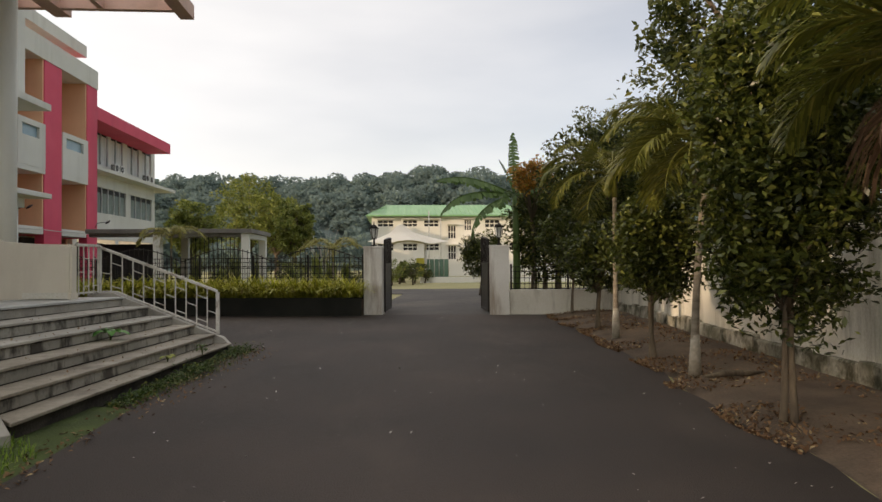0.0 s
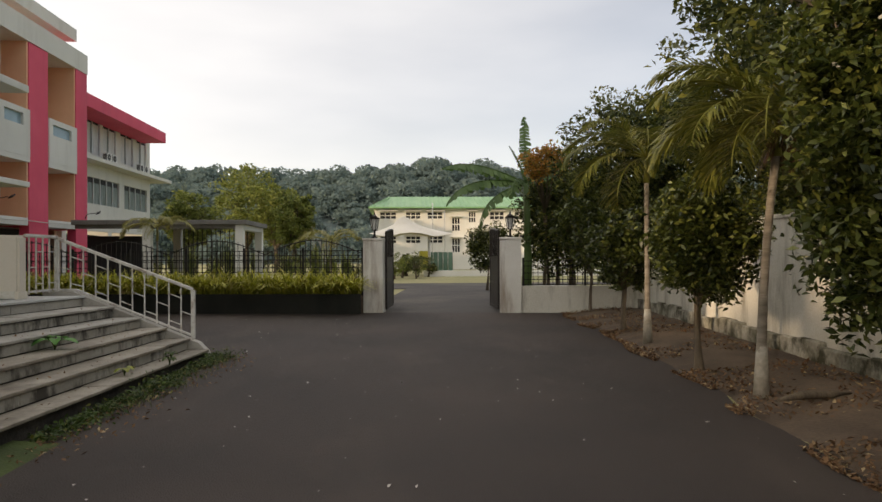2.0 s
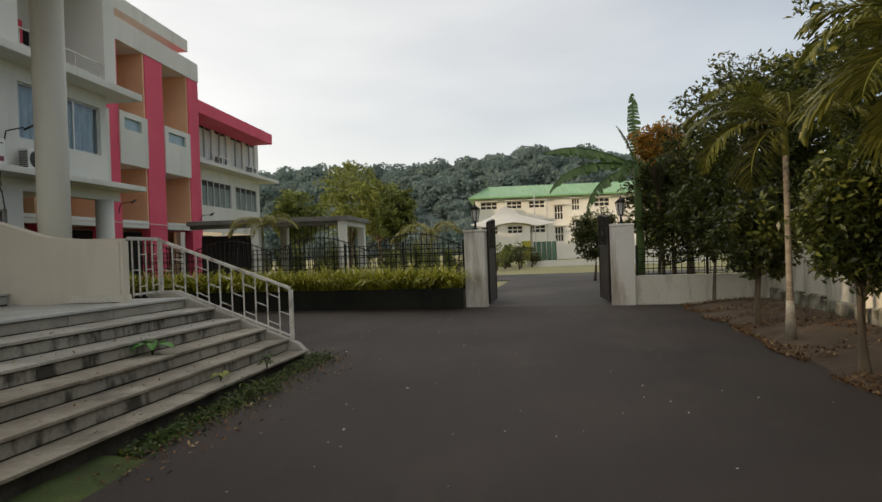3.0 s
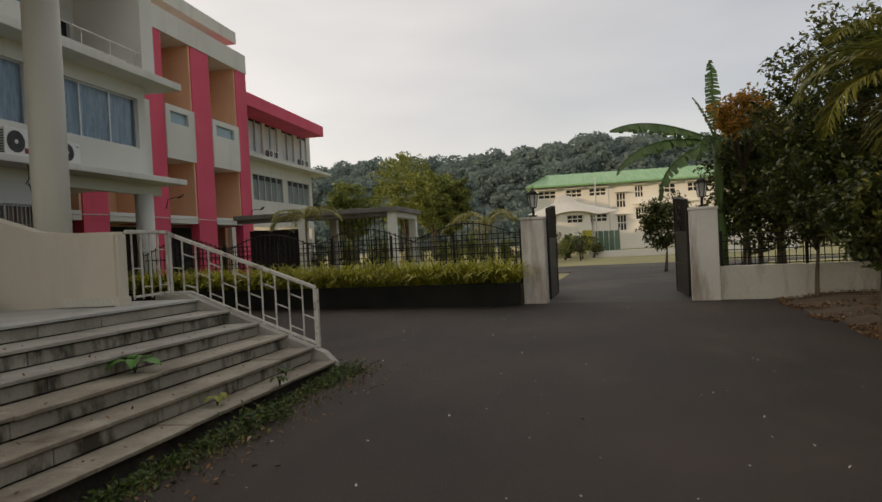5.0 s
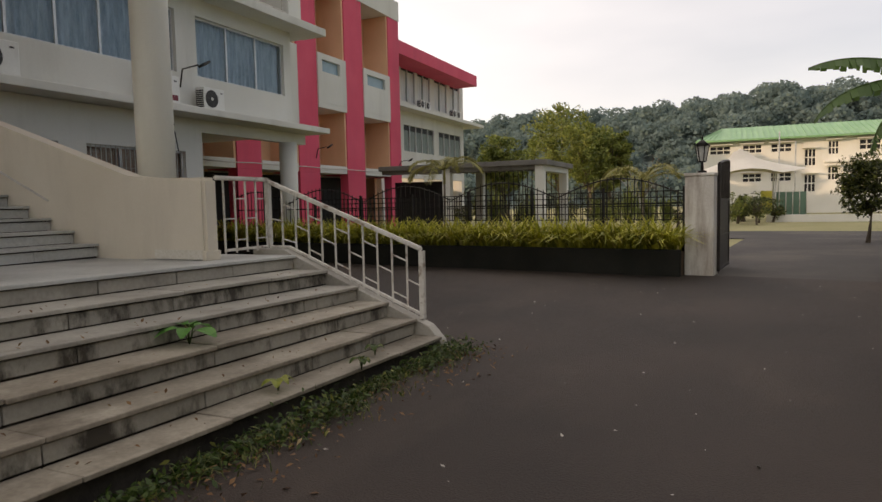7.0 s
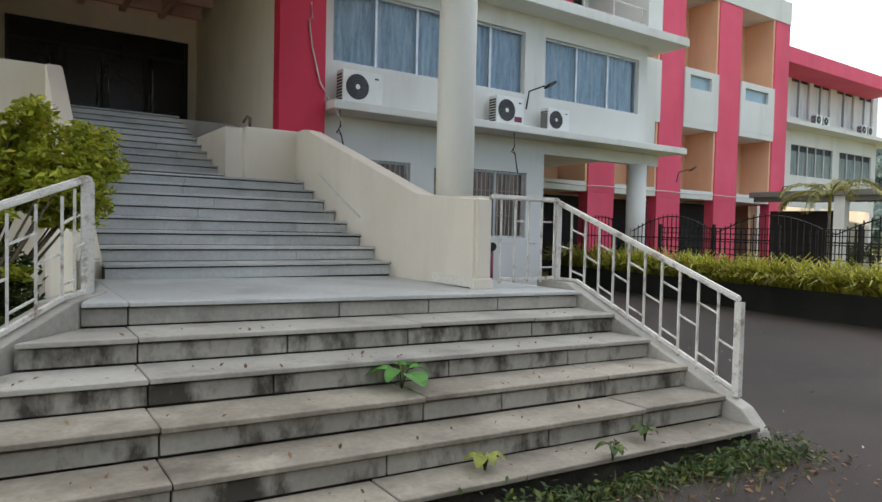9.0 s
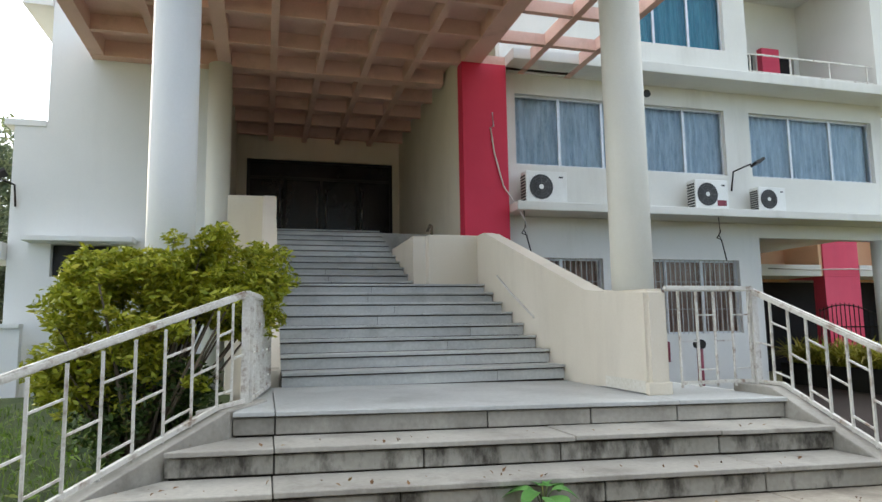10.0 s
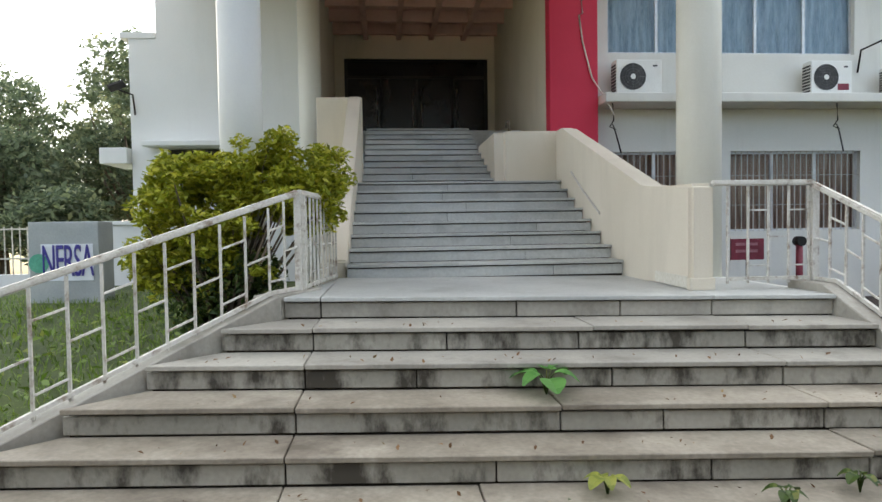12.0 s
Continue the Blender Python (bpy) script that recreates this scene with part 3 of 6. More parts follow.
box("ledge", (FACADE - 0.2, 13.95, 7.1), (-11.9, 25.25, 7.34), M_WALL, wing, bevel=0.02)
box("side_wall", (-25, 24.05, 4.15), (FACADE - 0.26, 24.29, 7.1), M_WALL, wing)
box("floor_slab", (-25, 13.93, 3.96), (FACADE - 0.2, 25.2, 4.14), M_WALL, wing)
box("floor_slab", (-25, 13.93, 7.1), (FACADE - 0.2, 25.2, 7.34), M_WALL, wing)
box("roof_slab", (-25, 13.93, 10.7), (FACADE + 0.35, 20.4, 10.95), M_WALL, wing)
box("roof_fascia", (FACADE - 0.35, 14.5, 11.15), (FACADE - 0.1, 23.4, 11.95), M_PINK, wing, "pink roof fascia")
box("roof_slab", (-25, 20.41, 10.97), (FACADE - 0.1, 24.95, 11.14), M_WALL, wing)
holed("balcony_wall", "x", FACADE - 2.6, FACADE - 2.4, 20.56, 24.29, 7.345, 10.96, [(21.85, 22.75, 7.35, 9.4), (23.45, 24.1, 7.35, 9.4)], M_WALL, wing)
for y0, y1 in ((21.85, 22.75), (23.45, 24.1)):
    box("balcony_door", (FACADE - 2.58, y0, 7.35), (FACADE - 2.52, y1, 9.4), M_DARK, wing, "dark balcony door")
box("balcony_fin", (FACADE - 2.39, 22.8, 7.35), (FACADE - 2.2, 23.4, 9.5), M_PINK, wing, "pink-painted fin")
box("partition", (-25, 20.14, -0.05), (FACADE - 0.26, 20.3, 3.95), M_WALL, wing)
box("partition", (-25, 20.36, 7.35), (FACADE - 0.26, 20.55, 9.6), M_WALL, wing)
# unseen wall, added to close the shell against light leaks
box("back_wall", (-25.2, 13.93, -0.05), (-25, 25.2, 10.7), M_WALL, wing)

# recess over the stairs
rec = thing("entrance_recess", "cream-painted porch recess around the upper stair", "building", kind=S)
box("red_pier", (-12.62, 12.96, -0.05), (-12.30, 13.93, SOFFIT), M_RED, rec, "crimson-painted pier", bevel=0.01)
box("side_wall", (-19.2, 13.002, -0.05), (-12.63, 13.25, SOFFIT + 0.31), M_CREAM, rec)
box("side_wall", (-19.2, 8.05, -0.05), (-13.95, 8.3, SOFFIT + 0.3), M_CREAM, rec)
holed("door_wall", "x", -19.25, -19.0, 8.05, 13.25, -0.05, SOFFIT + 0.3, [(8.57, 12.8, 3.915, 6.57)], M_CREAM, rec)
# near-black sheet gives the unlit room behind the doors by colour
box("shade_backing", (-21.0, 8.3, 3.7), (-20.8, 13.0, 7.0), M_DARK, rec)

# left wing
lwg = thing("wing_left", "plain white-painted wing with flat eaves", "building", kind=S)
LX = -13.87              # front of the left wing
holed("wall_lower", "x", LX - 0.25, LX, 4.42, 8.05, -0.05, 5.75, [(5.15, 6.33, 2.72, 3.35)], M_WHITE, lwg)
box("wall_upper", (LX - 0.25, 4.98, 5.75), (LX, 8.05, 9.9), M_WHITE, lwg)
box("ledge", (LX - 2.0, 4.25, 5.64), (LX + 0.02, 4.97, 5.77), M_WHITE, lwg, bevel=0.01)
box("eave", (LX - 2.0, 4.43, 8.11), (LX + 0.05, 4.97, 8.50), M_WHITE, lwg, bevel=0.01)
box("side_wall", (-26, 4.42, -0.05), (LX - 0.26, 4.69, 5.75), M_WHITE, lwg)
box("side_wall", (-26, 4.98, 5.75), (LX - 0.26, 5.24, 9.9), M_WHITE, lwg)
box("roof_slab", (-26, 4.8, 9.9), (LX + 0.05, 13.9, 10.1), M_WHITE, lwg)
box("porch_box", (LX - 1.1, 3.86, 3.02), (LX + 0.25, 4.41, 3.35), M_WHITE, lwg, bevel=0.01)
box("sunshade", (LX + 0.01, 4.77, 3.36), (LX + 0.45, 6.66, 3.46), M_WHITE, lwg, bevel=0.01)
# near-black panel puts the shadow below the sunshade into colour
box("shade_panel", (LX - 0.22, 5.16, 2.73), (LX - 0.14, 6.32, 3.34), M_DARK, lwg)
bm = bmesh.new()
add_cyl(bm, (-13.62, 8.17, -0.05), (-13.62, 8.17, SOFFIT - 0.01), 0.235, seg=28)
ob = part("rear_column", bm, M_COLUMN, lwg)
for f in ob.data.polygons:
    f.use_smooth = len(f.vertices) == 4

# ---------------------------------------------------------------- canopy
can = thing("canopy", "flat coffered canopy painted brownish peach over the steps", "canopy", kind=S)
RY = [5.85, 7.05, 8.25, 9.22, 10.17, 11.12, 12.07]
RX = [-7.65, -8.83, -10.03, -11.24, -12.54]
bm = bmesh.new()
add_box(bm, (-13.85, 5.70, SOFFIT + 0.32), (-4.1, 13.42, SOFFIT + 0.5))
part("slab", bm, M_SOFFIT, can)
box("recess_slab", (-19.0, 8.3, SOFFIT + 0.32), (-13.85, 13.0, SOFFIT + 0.5), M_SOFFIT, can)
for y in RY:
    box("rib", (-13.7 if y < 9 else -18.98, y - (0.13 if y in (5.85, 8.25) else 0.07), SOFFIT), (-4.12, y + (0.13 if y in (5.85, 8.25) else 0.07), SOFFIT + 0.319), M_SOFFIT, can)
box("edge_beam", (-12.6, 13.0, SOFFIT), (-4.12, 13.40, SOFFIT + 0.319), M_SOFFIT, can, bevel=0.01)
for x in (*RX, -5.9, -4.9):
    box("cross_rib", (x - 0.06, 5.72, SOFFIT + 0.02), (x + 0.06, 13.0, SOFFIT + 0.318), M_SOFFIT, can)
box("front_beam", (-7.1, 5.72, SOFFIT - 0.01), (-6.75, 13.0, SOFFIT + 0.317), M_SOFFIT, can)
box("back_beam", (-13.9, 5.72, SOFFIT - 0.01), (-13.62, 12.94, SOFFIT + 0.317), M_SOFFIT, can)
box("edge_beam", (-4.4, 5.7, SOFFIT - 0.02), (-4.1, 15.95, SOFFIT + 0.3), M_SOFFIT, can)
for x in (-14.95, -16.15, -17.35, -18.5):
    box("cross_rib", (x - 0.06, 8.3, SOFFIT + 0.02), (x + 0.06, 13.0, SOFFIT + 0.318), M_SOFFIT, can)
per = thing("pergola", "open beam grid beside the canopy, painted brown", "pergola", kind=S)
for y in (14.40, 15.50):
    box("beam", (-12.66, y - 0.07, SOFFIT - 0.01), (-4.41, y + 0.07, SOFFIT + 0.24), M_SOFFIT, per)
for x in (-12.45, *RX[::-1][1:], -5.9):
    box("cross_beam", (x - 0.06, 13.41, SOFFIT), (x + 0.06, 15.57, SOFFIT + 0.22), M_SOFFIT, per)
box("front_beam", (-7.1, 13.41, SOFFIT - 0.02), (-6.75, 15.95, SOFFIT + 0.26), M_SOFFIT, per)
for y, z0, nm in ((13.18, -0.05, "smooth cream round column under the canopy"), (8.23, -0.05, "smooth white round column behind a shrub")):
    c = thing("column", nm, "column", group="canopy columns", kind=S)
    bm = bmesh.new()
    add_cyl(bm, (-6.62, y, z0), (-6.62, y, SOFFIT), 0.235 if y > 10 else 0.22, seg=40)
    ob = part("shaft", bm, M_COLUMN if y > 10 else M_WHITE, c)
    for f in ob.data.polygons:
        f.use_smooth = len(f.vertices) == 4

# ---------------------------------------------------------------- pink block
PX = -16.64
pink = thing("wing_pink", "pink and peach block with deep recesses between fins", "building", kind=S)
FINS = [(22.5, 23.4), (26.2, 27.6), (30.1, 31.6), (33.95, 35.6), (38.35, 39.58)]
for y0, y1 in FINS:
    box("fin", (PX - 1.6, y0, 3.06), (PX, y1, 11.6), M_PINK, pink, "pink-painted fin", bevel=0.01)
    box("fin_foot", (PX - 0.45, y0 + 0.003, -0.05), (PX - 0.003, y1 - 0.003, 3.06), M_PINK, pink, "pink-painted fin foot")
for (a0, a1), (b0, b1) in zip(FINS, FINS[1:]):
    box("recess_back", (PX - 1.62, a1, 3.0), (PX - 1.45, b0, 11.6), M_PEACH, pink, "peach recess wall")
    box("cheek", (PX - 1.45, b0 - 0.12, 3.08), (PX - 0.05, b0 - 0.002, 11.6), M_PEACH, pink, "peach recess cheek")
    box("band", (PX - 1.44, a1, 3.08), (PX + 0.02, b0 - 0.13, 3.43), M_WALL, pink, "white sill band")
    box("box_window", (PX - 1.44, a1 + 0.002, 6.0), (PX + 0.05, b0 - 0.01, 6.25), M_WALL, pink)
    holed("bay_box", "x", PX - 0.12, PX + 0.06, a1 + 0.004, b0 - 0.012, 6.25, 8.42, [(a1 + 0.35, b0 - 0.55, 7.62, 8.16)], M_WALL, pink, "white bay box")
    box("bay_glass", (PX - 0.10, a1 + 0.3, 7.6), (PX - 0.07, b0 - 0.5, 8.2), M_BAYGLASS, pink, "pale blue-grey glazing")
    box("bay_top", (PX - 1.44, a1 + 0.004, 8.3), (PX - 0.12, b0 - 0.012, 8.42), M_WALL, pink)
    # near-black strip up the recess back, next to the fin
    box("dark_slot", (PX - 1.44, a1 + 0.01, 8.6), (PX - 1.42, a1 + 0.5, 11.2), M_DARK, pink, "tall dark slot")
box("parapet", (PX - 1.7, 22.5, 11.6), (PX + 0.04, 39.6, 12.65), M_WALL, pink, "off-white parapet", bevel=0.02)
box("upper_slab", (PX - 6.0, 22.5, 14.3), (PX - 1.86, 42.35, 15.0), M_WALL, pink, "off-white roof slab")
box("upper_wall", (PX - 6.0, 23.0, 11.6), (PX - 3.0, 41.5, 14.3), M_WALL, pink)
# deep shade of the open ground floor put in as a near-black sheet
box("shade_sheet", (PX - 2.6, 20.6, -0.05), (PX - 2.4, 39.5, 3.05), M_DARK, pink, "near-black sheet for the shaded ground floor")
box("ceiling_slab", (PX - 2.6, 20.6, 3.065), (PX - 1.63, 39.5, 3.2), M_WALL, pink)
box("end_wall", (PX - 10, 39.3, 0), (PX - 1.6, 39.54, 11.6), M_PEACH, pink)

# far wing
FX = -18.3
farw = thing("wing_far", "off-white wing with a bold pink roof edge", "building", kind=S)
UPW = [(43.0, 44.9, 7.95, 10.15), (45.3, 47.2, 7.95, 10.15), (47.9, 50.0, 7.95, 10.15), (50.6, 52.4, 7.95, 10.15)]
LOWW = [(43.2, 47.7, 4.88, 6.5), (48.5, 52.5, 4.88, 6.5)]
holed("wall", "x", FX - 0.25, FX, 39.6, 53.1, 3.2, 10.3, UPW + LOWW, M_WALL, farw)
box("end_wall", (FX - 12, 52.9, 0), (FX - 0.25, 53.1, 10.3), M_WALL, farw)
box("roof_edge", (FX - 12, 39.6, 9.95), (-16.7, 51.9, 10.7), M_PINK, farw, "bold pink roof edge", bevel=0.02)
box("ledge", (FX - 12, 39.6, 7.3), (FX + 0.95, 55.0, 7.52), M_WALL, farw)
for y0, y1, z0, z1 in UPW + LOWW:
    upper = z0 > 7
    w = box("window", (FX - 0.16, y0, z0), (FX - 0.12, y1, z1), M_PALECURT if upper else M_GREYCURT, farw, "pale curtains behind glass" if upper else "grey-green blinds behind glass")
    # dark and grey bars laid over the curtain draw its gaps
    box("head_gap", (FX - 0.115, y0 + 0.04, z1 - 0.32), (FX - 0.105, y1 - 0.04, z1 - 0.02), M_DARK, w)
    box("open_gap", (FX - 0.115, y0 + (y1 - y0) * 0.42, z0 + 0.04), (FX - 0.105, y0 + (y1 - y0) * 0.56, z1 - 0.34), M_GREYCURT, w)
    n = max(2, round((y1 - y0) / 0.9))
    for k in range(n + 1):
        y = y0 + (y1 - y0) * k / n
        box("mullion", (FX - 0.10, y - 0.035, z0), (FX - 0.04, y + 0.035, z1), M_FRAME, w)
for y in (40.2, 46.0, 52.6):
    box("pier", (FX - 0.4, y, -0.05), (FX, y + 0.5, 3.2), M_WALL, farw)
# near-black sheet again stands for shade behind the piers
box("shade_sheet", (FX - 4.0, 39.6, -0.05), (FX - 3.8, 53, 3.2), M_DARK, farw, "near-black sheet for the shaded ground floor")

# covered walk beyond the fence
pav = thing("covered_walk", "grey concrete covered walk on square posts", "pavilion", kind=S)
box("roof", (-13.6, 31.5, 3.0), (-6.2, 36.0, 3.20), M_SLABDK, pav, bevel=0.02)
for x, y in ((-6.55, 31.8), (-6.55, 35.7), (-10.5, 31.8), (-10.5, 35.7)):
    box("post", (x - 0.17, y - 0.17, -0.05), (x + 0.17, y + 0.17, 3.0), M_WALL, pav)
for k in range(16):
    x = -10.2 + 0.22 * k
    bar("trellis_bar", (x, 35.7, 0.0), (x, 35.7, 2.99), 0.035, M_IRON, pav)
for k in range(11):
    x = -10.2 + 0.33 * k
    box("rafter_end", (x, 31.96, 2.80), (x + 0.10, 32.3, 2.998), M_SLABDK, pav)
# dark area under the roof drawn as one near-black upright sheet
box("dark_sheet", (-13.6, 33.0, -0.05), (-10.9, 33.12, 2.55), M_DARK, pav, "near-black upright sheet")
box("beam", (-13.5, 31.65, 2.84), (-6.73, 31.95, 2.999), M_SLABDK, pav)
box("beam", (-6.72, 31.96, 2.78), (-6.38, 35.55, 2.999), M_WALL, pav)

# ---------------------------------------------------------------- outer steps
NOSE = [-4.56, -4.10, -3.68, -3.29, -2.94, -2.64]      # noses at the gate end
LEVEL = [1.05, 0.875, 0.70, 0.525, 0.35, 0.175]
LEFT_Y = [8.90, 8.52, 8.13, 7.77, 7.40, 7.06]
RIGHT_Y = 13.30
TREAD_JOINTS = [[], [11.2], [], [10.75], [], [10.2]]
RISER_JOINTS = [[10.74, 11.57], [10.14, 11.1], [9.9, 11.2], [10.75, 11.38], [10.3, 11.5]]


def nose_x(i, y):
    return NOSE[i] + (y - RIGHT_Y) * 0.06


def level_z(i, y):
    return LEVEL[i] + (11.3 - y) * 0.012


steps = thing("entrance_steps", "wide pale marble entrance steps with dirty open joints", "steps", kind=S)
rng = np.random.default_rng(11)


def hexa(name, pts, z0s, z1s, material, parent, bevel=0.005, label=""):
    """A slab with four plan corners and a height of its own at each."""
    bm = bmesh.new()
    lo = [bm.verts.new((x, y, z)) for (x, y), z in zip(pts, z0s)]
    hi = [bm.verts.new((x, y, z)) for (x, y), z in zip(pts, z1s)]
    bm.faces.new(lo[::-1])
    bm.faces.new(hi)
    for i in range(4):
        bm.faces.new((lo[i], lo[(i + 1) % 4], hi[(i + 1) % 4], hi[i]))
    if bevel:
        bmesh.ops.bevel(bm, geom=list(bm.edges), offset=bevel, segments=1, affect="EDGES")
    return part(name, bm, material, parent, label)


for i in range(6):
    yl1 = LEFT_Y[i]
    yl0 = LEFT_Y[i - 1] if i else 9.26

    def back(y):
        return nose_x(i - 1, y) - 0.03 if i else -6.80

    pts = [(back(yl0) - 0.3, yl0 + 0.03), (nose_x(i, yl1) - 0.055, yl1 + 0.03), (nose_x(i, RIGHT_Y) - 0.055, RIGHT_Y - 0.02), (back(RIGHT_Y) - 0.3, RIGHT_Y - 0.02)]
    hexa("bed", pts, [-0.05] * 4, [level_z(i, y) - 0.04 for _, y in pts], M_MORTAR_SHADE, steps, 0, "dirty mortar bed, also the shade under noses")
    ys = [yl1, 9.19 - 0.012 * i, *TREAD_JOINTS[i], 12.31 + 0.02 * i, RIGHT_Y]
    for k, (a, b) in enumerate(zip(ys, ys[1:])):
        ya0, ya1 = (yl0 if k == 0 else a) + 0.004, a + 0.004
        yb0 = yb1 = b - 0.004
        dz = rng.uniform(-0.005, 0.004)
        pts = [(back(ya0), ya0), (nose_x(i, ya1) + 0.012 + rng.uniform(-0.004, 0.004), ya1), (nose_x(i, yb1) + 0.012 + rng.uniform(-0.004, 0.004), yb1), (back(yb0), yb0)]
        hexa("tread", pts, [level_z(i, y) - 0.034 + dz for _, y in pts], [level_z(i, y) + dz for _, y in pts], M_MARBLE_UP if i == 0 else M_MARBLE if i < 3 else M_MARBLE_LOW, steps)
    if i == 5:
        continue                 # unfaced dark bed stands in for the shadow under the lowest slab
    ys = [yl1, 9.19 - 0.012 * i, *RISER_JOINTS[i], 12.31 + 0.02 * i, RIGHT_Y]
    for a, b in zip(ys, ys[1:]):
        ya, yb = a + 0.005, b - 0.005
        dx = rng.uniform(-0.005, 0.004)
        pts = [(nose_x(i, ya) - 0.05, ya), (nose_x(i, ya) - 0.024 + dx, ya), (nose_x(i, yb) - 0.024 + dx, yb), (nose_x(i, yb) - 0.05, yb)]
        low = [level_z(i + 1, y) + 0.008 for _, y in pts]
        hexa("riser", pts, low, [level_z(i, y) - 0.050 for _, y in pts], M_MARBLE if i == 0 else M_MARBLE_R, steps)
# sloping kerbs at both ends
profile_y("kerb", [(-5.2, 1.0), (-5.2, 1.09), (-4.75, 1.09), (-2.80, 0.25), (-2.66, 0.10), (-2.62, -0.03), (-2.9, -0.04)], RIGHT_Y + 0.002, RIGHT_Y + 0.17, M_MARBLE, steps, "sloping marble kerb", 0.006)
profile_y("kerb_wall", [(-6.7, -0.04), (-6.7, 1.0), (-4.8, 1.0), (-2.75, 0.12), (-2.75, -0.04)], RIGHT_Y + 0.0025, RIGHT_Y + 0.19, M_WALL, steps)
pl_ = [(-5.5, 9.14, 1.0), (-4.80, 8.88, 1.0), (-2.95, 6.98, 0.06)]
for (p, q) in zip(pl_, pl_[1:]):
    p, q = Vector(p), Vector(q)
    off = Vector((-(q - p).y, (q - p).x, 0)).normalized() * -0.24
    pts = [(p.x, p.y), (q.x, q.y), (q.x + off.x, q.y + off.y), (p.x + off.x, p.y + off.y)]
    hexa("kerb", pts, [-0.05] * 4, [p.z + 0.09, q.z + 0.09, q.z + 0.09, p.z + 0.09], M_MARBLE, steps, 0.006, "sloping marble kerb")

# ---------------------------------------------------------------- stair flights
flight = thing("stair_flight", "pale marble stair flight with dark joint lines", "stairs", kind=S)


def marble_flight(x, z, n, tread, rise, y0, right, skew=0.0):
    for i in range(n):
        zt = z + rise * (i + 1)
        box("bed", (x - tread - 0.2, y0, z - 0.3), (x - 0.03, right - 0.002, zt - 0.036), M_MORTAR_SHADE, flight)
        y1 = right - skew * (x + 6.79)
        joint = y0 + (y1 - y0) * (0.52 + rng.uniform(-0.14, 0.14))
        for a, b in ((y0, joint - 0.003), (joint + 0.003, y1)):
            box("tread", (x - tread - 0.02, a, zt - 0.03), (x + 0.02, b, zt + rng.uniform(-0.002, 0.002)), M_MARBLE_UP, flight, bevel=0.004)
        joint = y0 + (y1 - y0) * (0.52 + rng.uniform(-0.2, 0.3))
        for a, b in ((y0, joint - 0.003), (joint + 0.003, y1)):
            box("riser", (x - 0.03, a, zt - rise + 0.006), (x - 0.012, b, zt - 0.046), M_MARBLE_UP, flight)
        x -= tread


marble_flight(-6.79, LAND_Z, 8, 0.44, 0.159, 9.285, 12.375, 0.042)
box("landing", (-11.5, 9.285, 2.0), (-10.25, 12.6, 2.321), M_MARBLE_UP, flight)
marble_flight(-11.45, 2.322, 10, 0.385, 0.159, 9.3, 11.69)
box("landing", (-19.0, 8.31, 3.4), (-15.25, 12.99, 3.912), M_MARBLE_UP, flight)
box("cheek_wall", (-15.3, 11.695, 1.0), (-11.4, 12.99, 3.3), M_CREAM, flight, "cream cheek wall")

par = thing("stair_parapet", "thick cream plaster parapet with a softly rounded top", "parapet", kind=S)
SKEW = Matrix(((1, 0, 0, 0), (-0.045, 1, 0, -0.045 * 6.79), (0, 0, 1, 0), (0, 0, 0, 1)))
profile_y("wall", [(-5.0, 1.04), (-5.0, 1.95), (-5.90, 1.945), (-6.20, 2.01), (-9.75, 3.12), (-10.0, 3.175), (-10.36, 3.175), (-10.36, 0.3), (-6.79, 0.3), (-6.79, 1.04)], 12.38, 12.60, M_CREAM, par, "", 0.035).data.transform(SKEW)
box("return_wall", (-10.50, 11.69, 1.8), (-10.28, 12.74, 3.17), M_CREAM, par, bevel=0.03)
box("foot", (-5.06, 12.374, 1.03), (-4.994, 12.606, 1.14), M_CREAM, par, bevel=0.012).data.transform(SKEW)
box("foot_strip", (-5.80, 12.372, 1.045), (-5.05, 12.379, 1.15), M_OLDWALL, par, "grimy bare plaster strip").data.transform(SKEW)
box("column_base", (-6.95, 12.64, -0.05), (-5.0, 12.9, 1.0), M_CREAM, par)
tr_ = bmesh.new()
tube(tr_, [(-10.3, 11.76, 3.17), (-10.3, 11.76, 3.30), (-10.5, 11.78, 3.36), (-10.75, 11.80, 3.30)], 0.025, 8)
part("handrail_stub", tr_, M_BARK, par, "worn brown handrail end")
tr_ = bmesh.new()
tube(tr_, [(-7.7, 12.372, 1.75), (-8.6, 12.372, 2.12), (-9.2, 12.372, 2.40)], 0.014, 6)
bmesh.ops.transform(tr_, matrix=SKEW, verts=tr_.verts)
part("conduit", tr_, M_CABLE, par)
parl = thing("stair_parapet", "cream plaster parapet half hidden by a golden shrub", "parapet", kind=S)
profile_y("wall", [(-6.95, 0.3), (-6.95, 1.25), (-11.7, 3.95), (-12.0, 4.07), (-12.2, 4.07), (-12.2, 0.3)], 9.06, 9.28, M_CREAM, parl, "", 0.02)
box("return_wall", (-12.3, 8.45, 0.3), (-12.08, 9.30, 4.075), M_CREAM, parl, bevel=0.02)

# entrance doors
doors = thing("door_1", "wide dark glazed entrance doors, closed", "door", kind=S)
holed("door_frame", "x", -19.2, -19.05, 8.571, 12.799, 3.92, 6.565, [(8.66, 9.6, 3.97, 6.0), (9.68, 10.66, 3.97, 6.0), (10.72, 11.7, 3.97, 6.0), (11.78, 12.71, 3.97, 6.0), (8.66, 12.71, 6.08, 6.5)], M_DARK, doors)
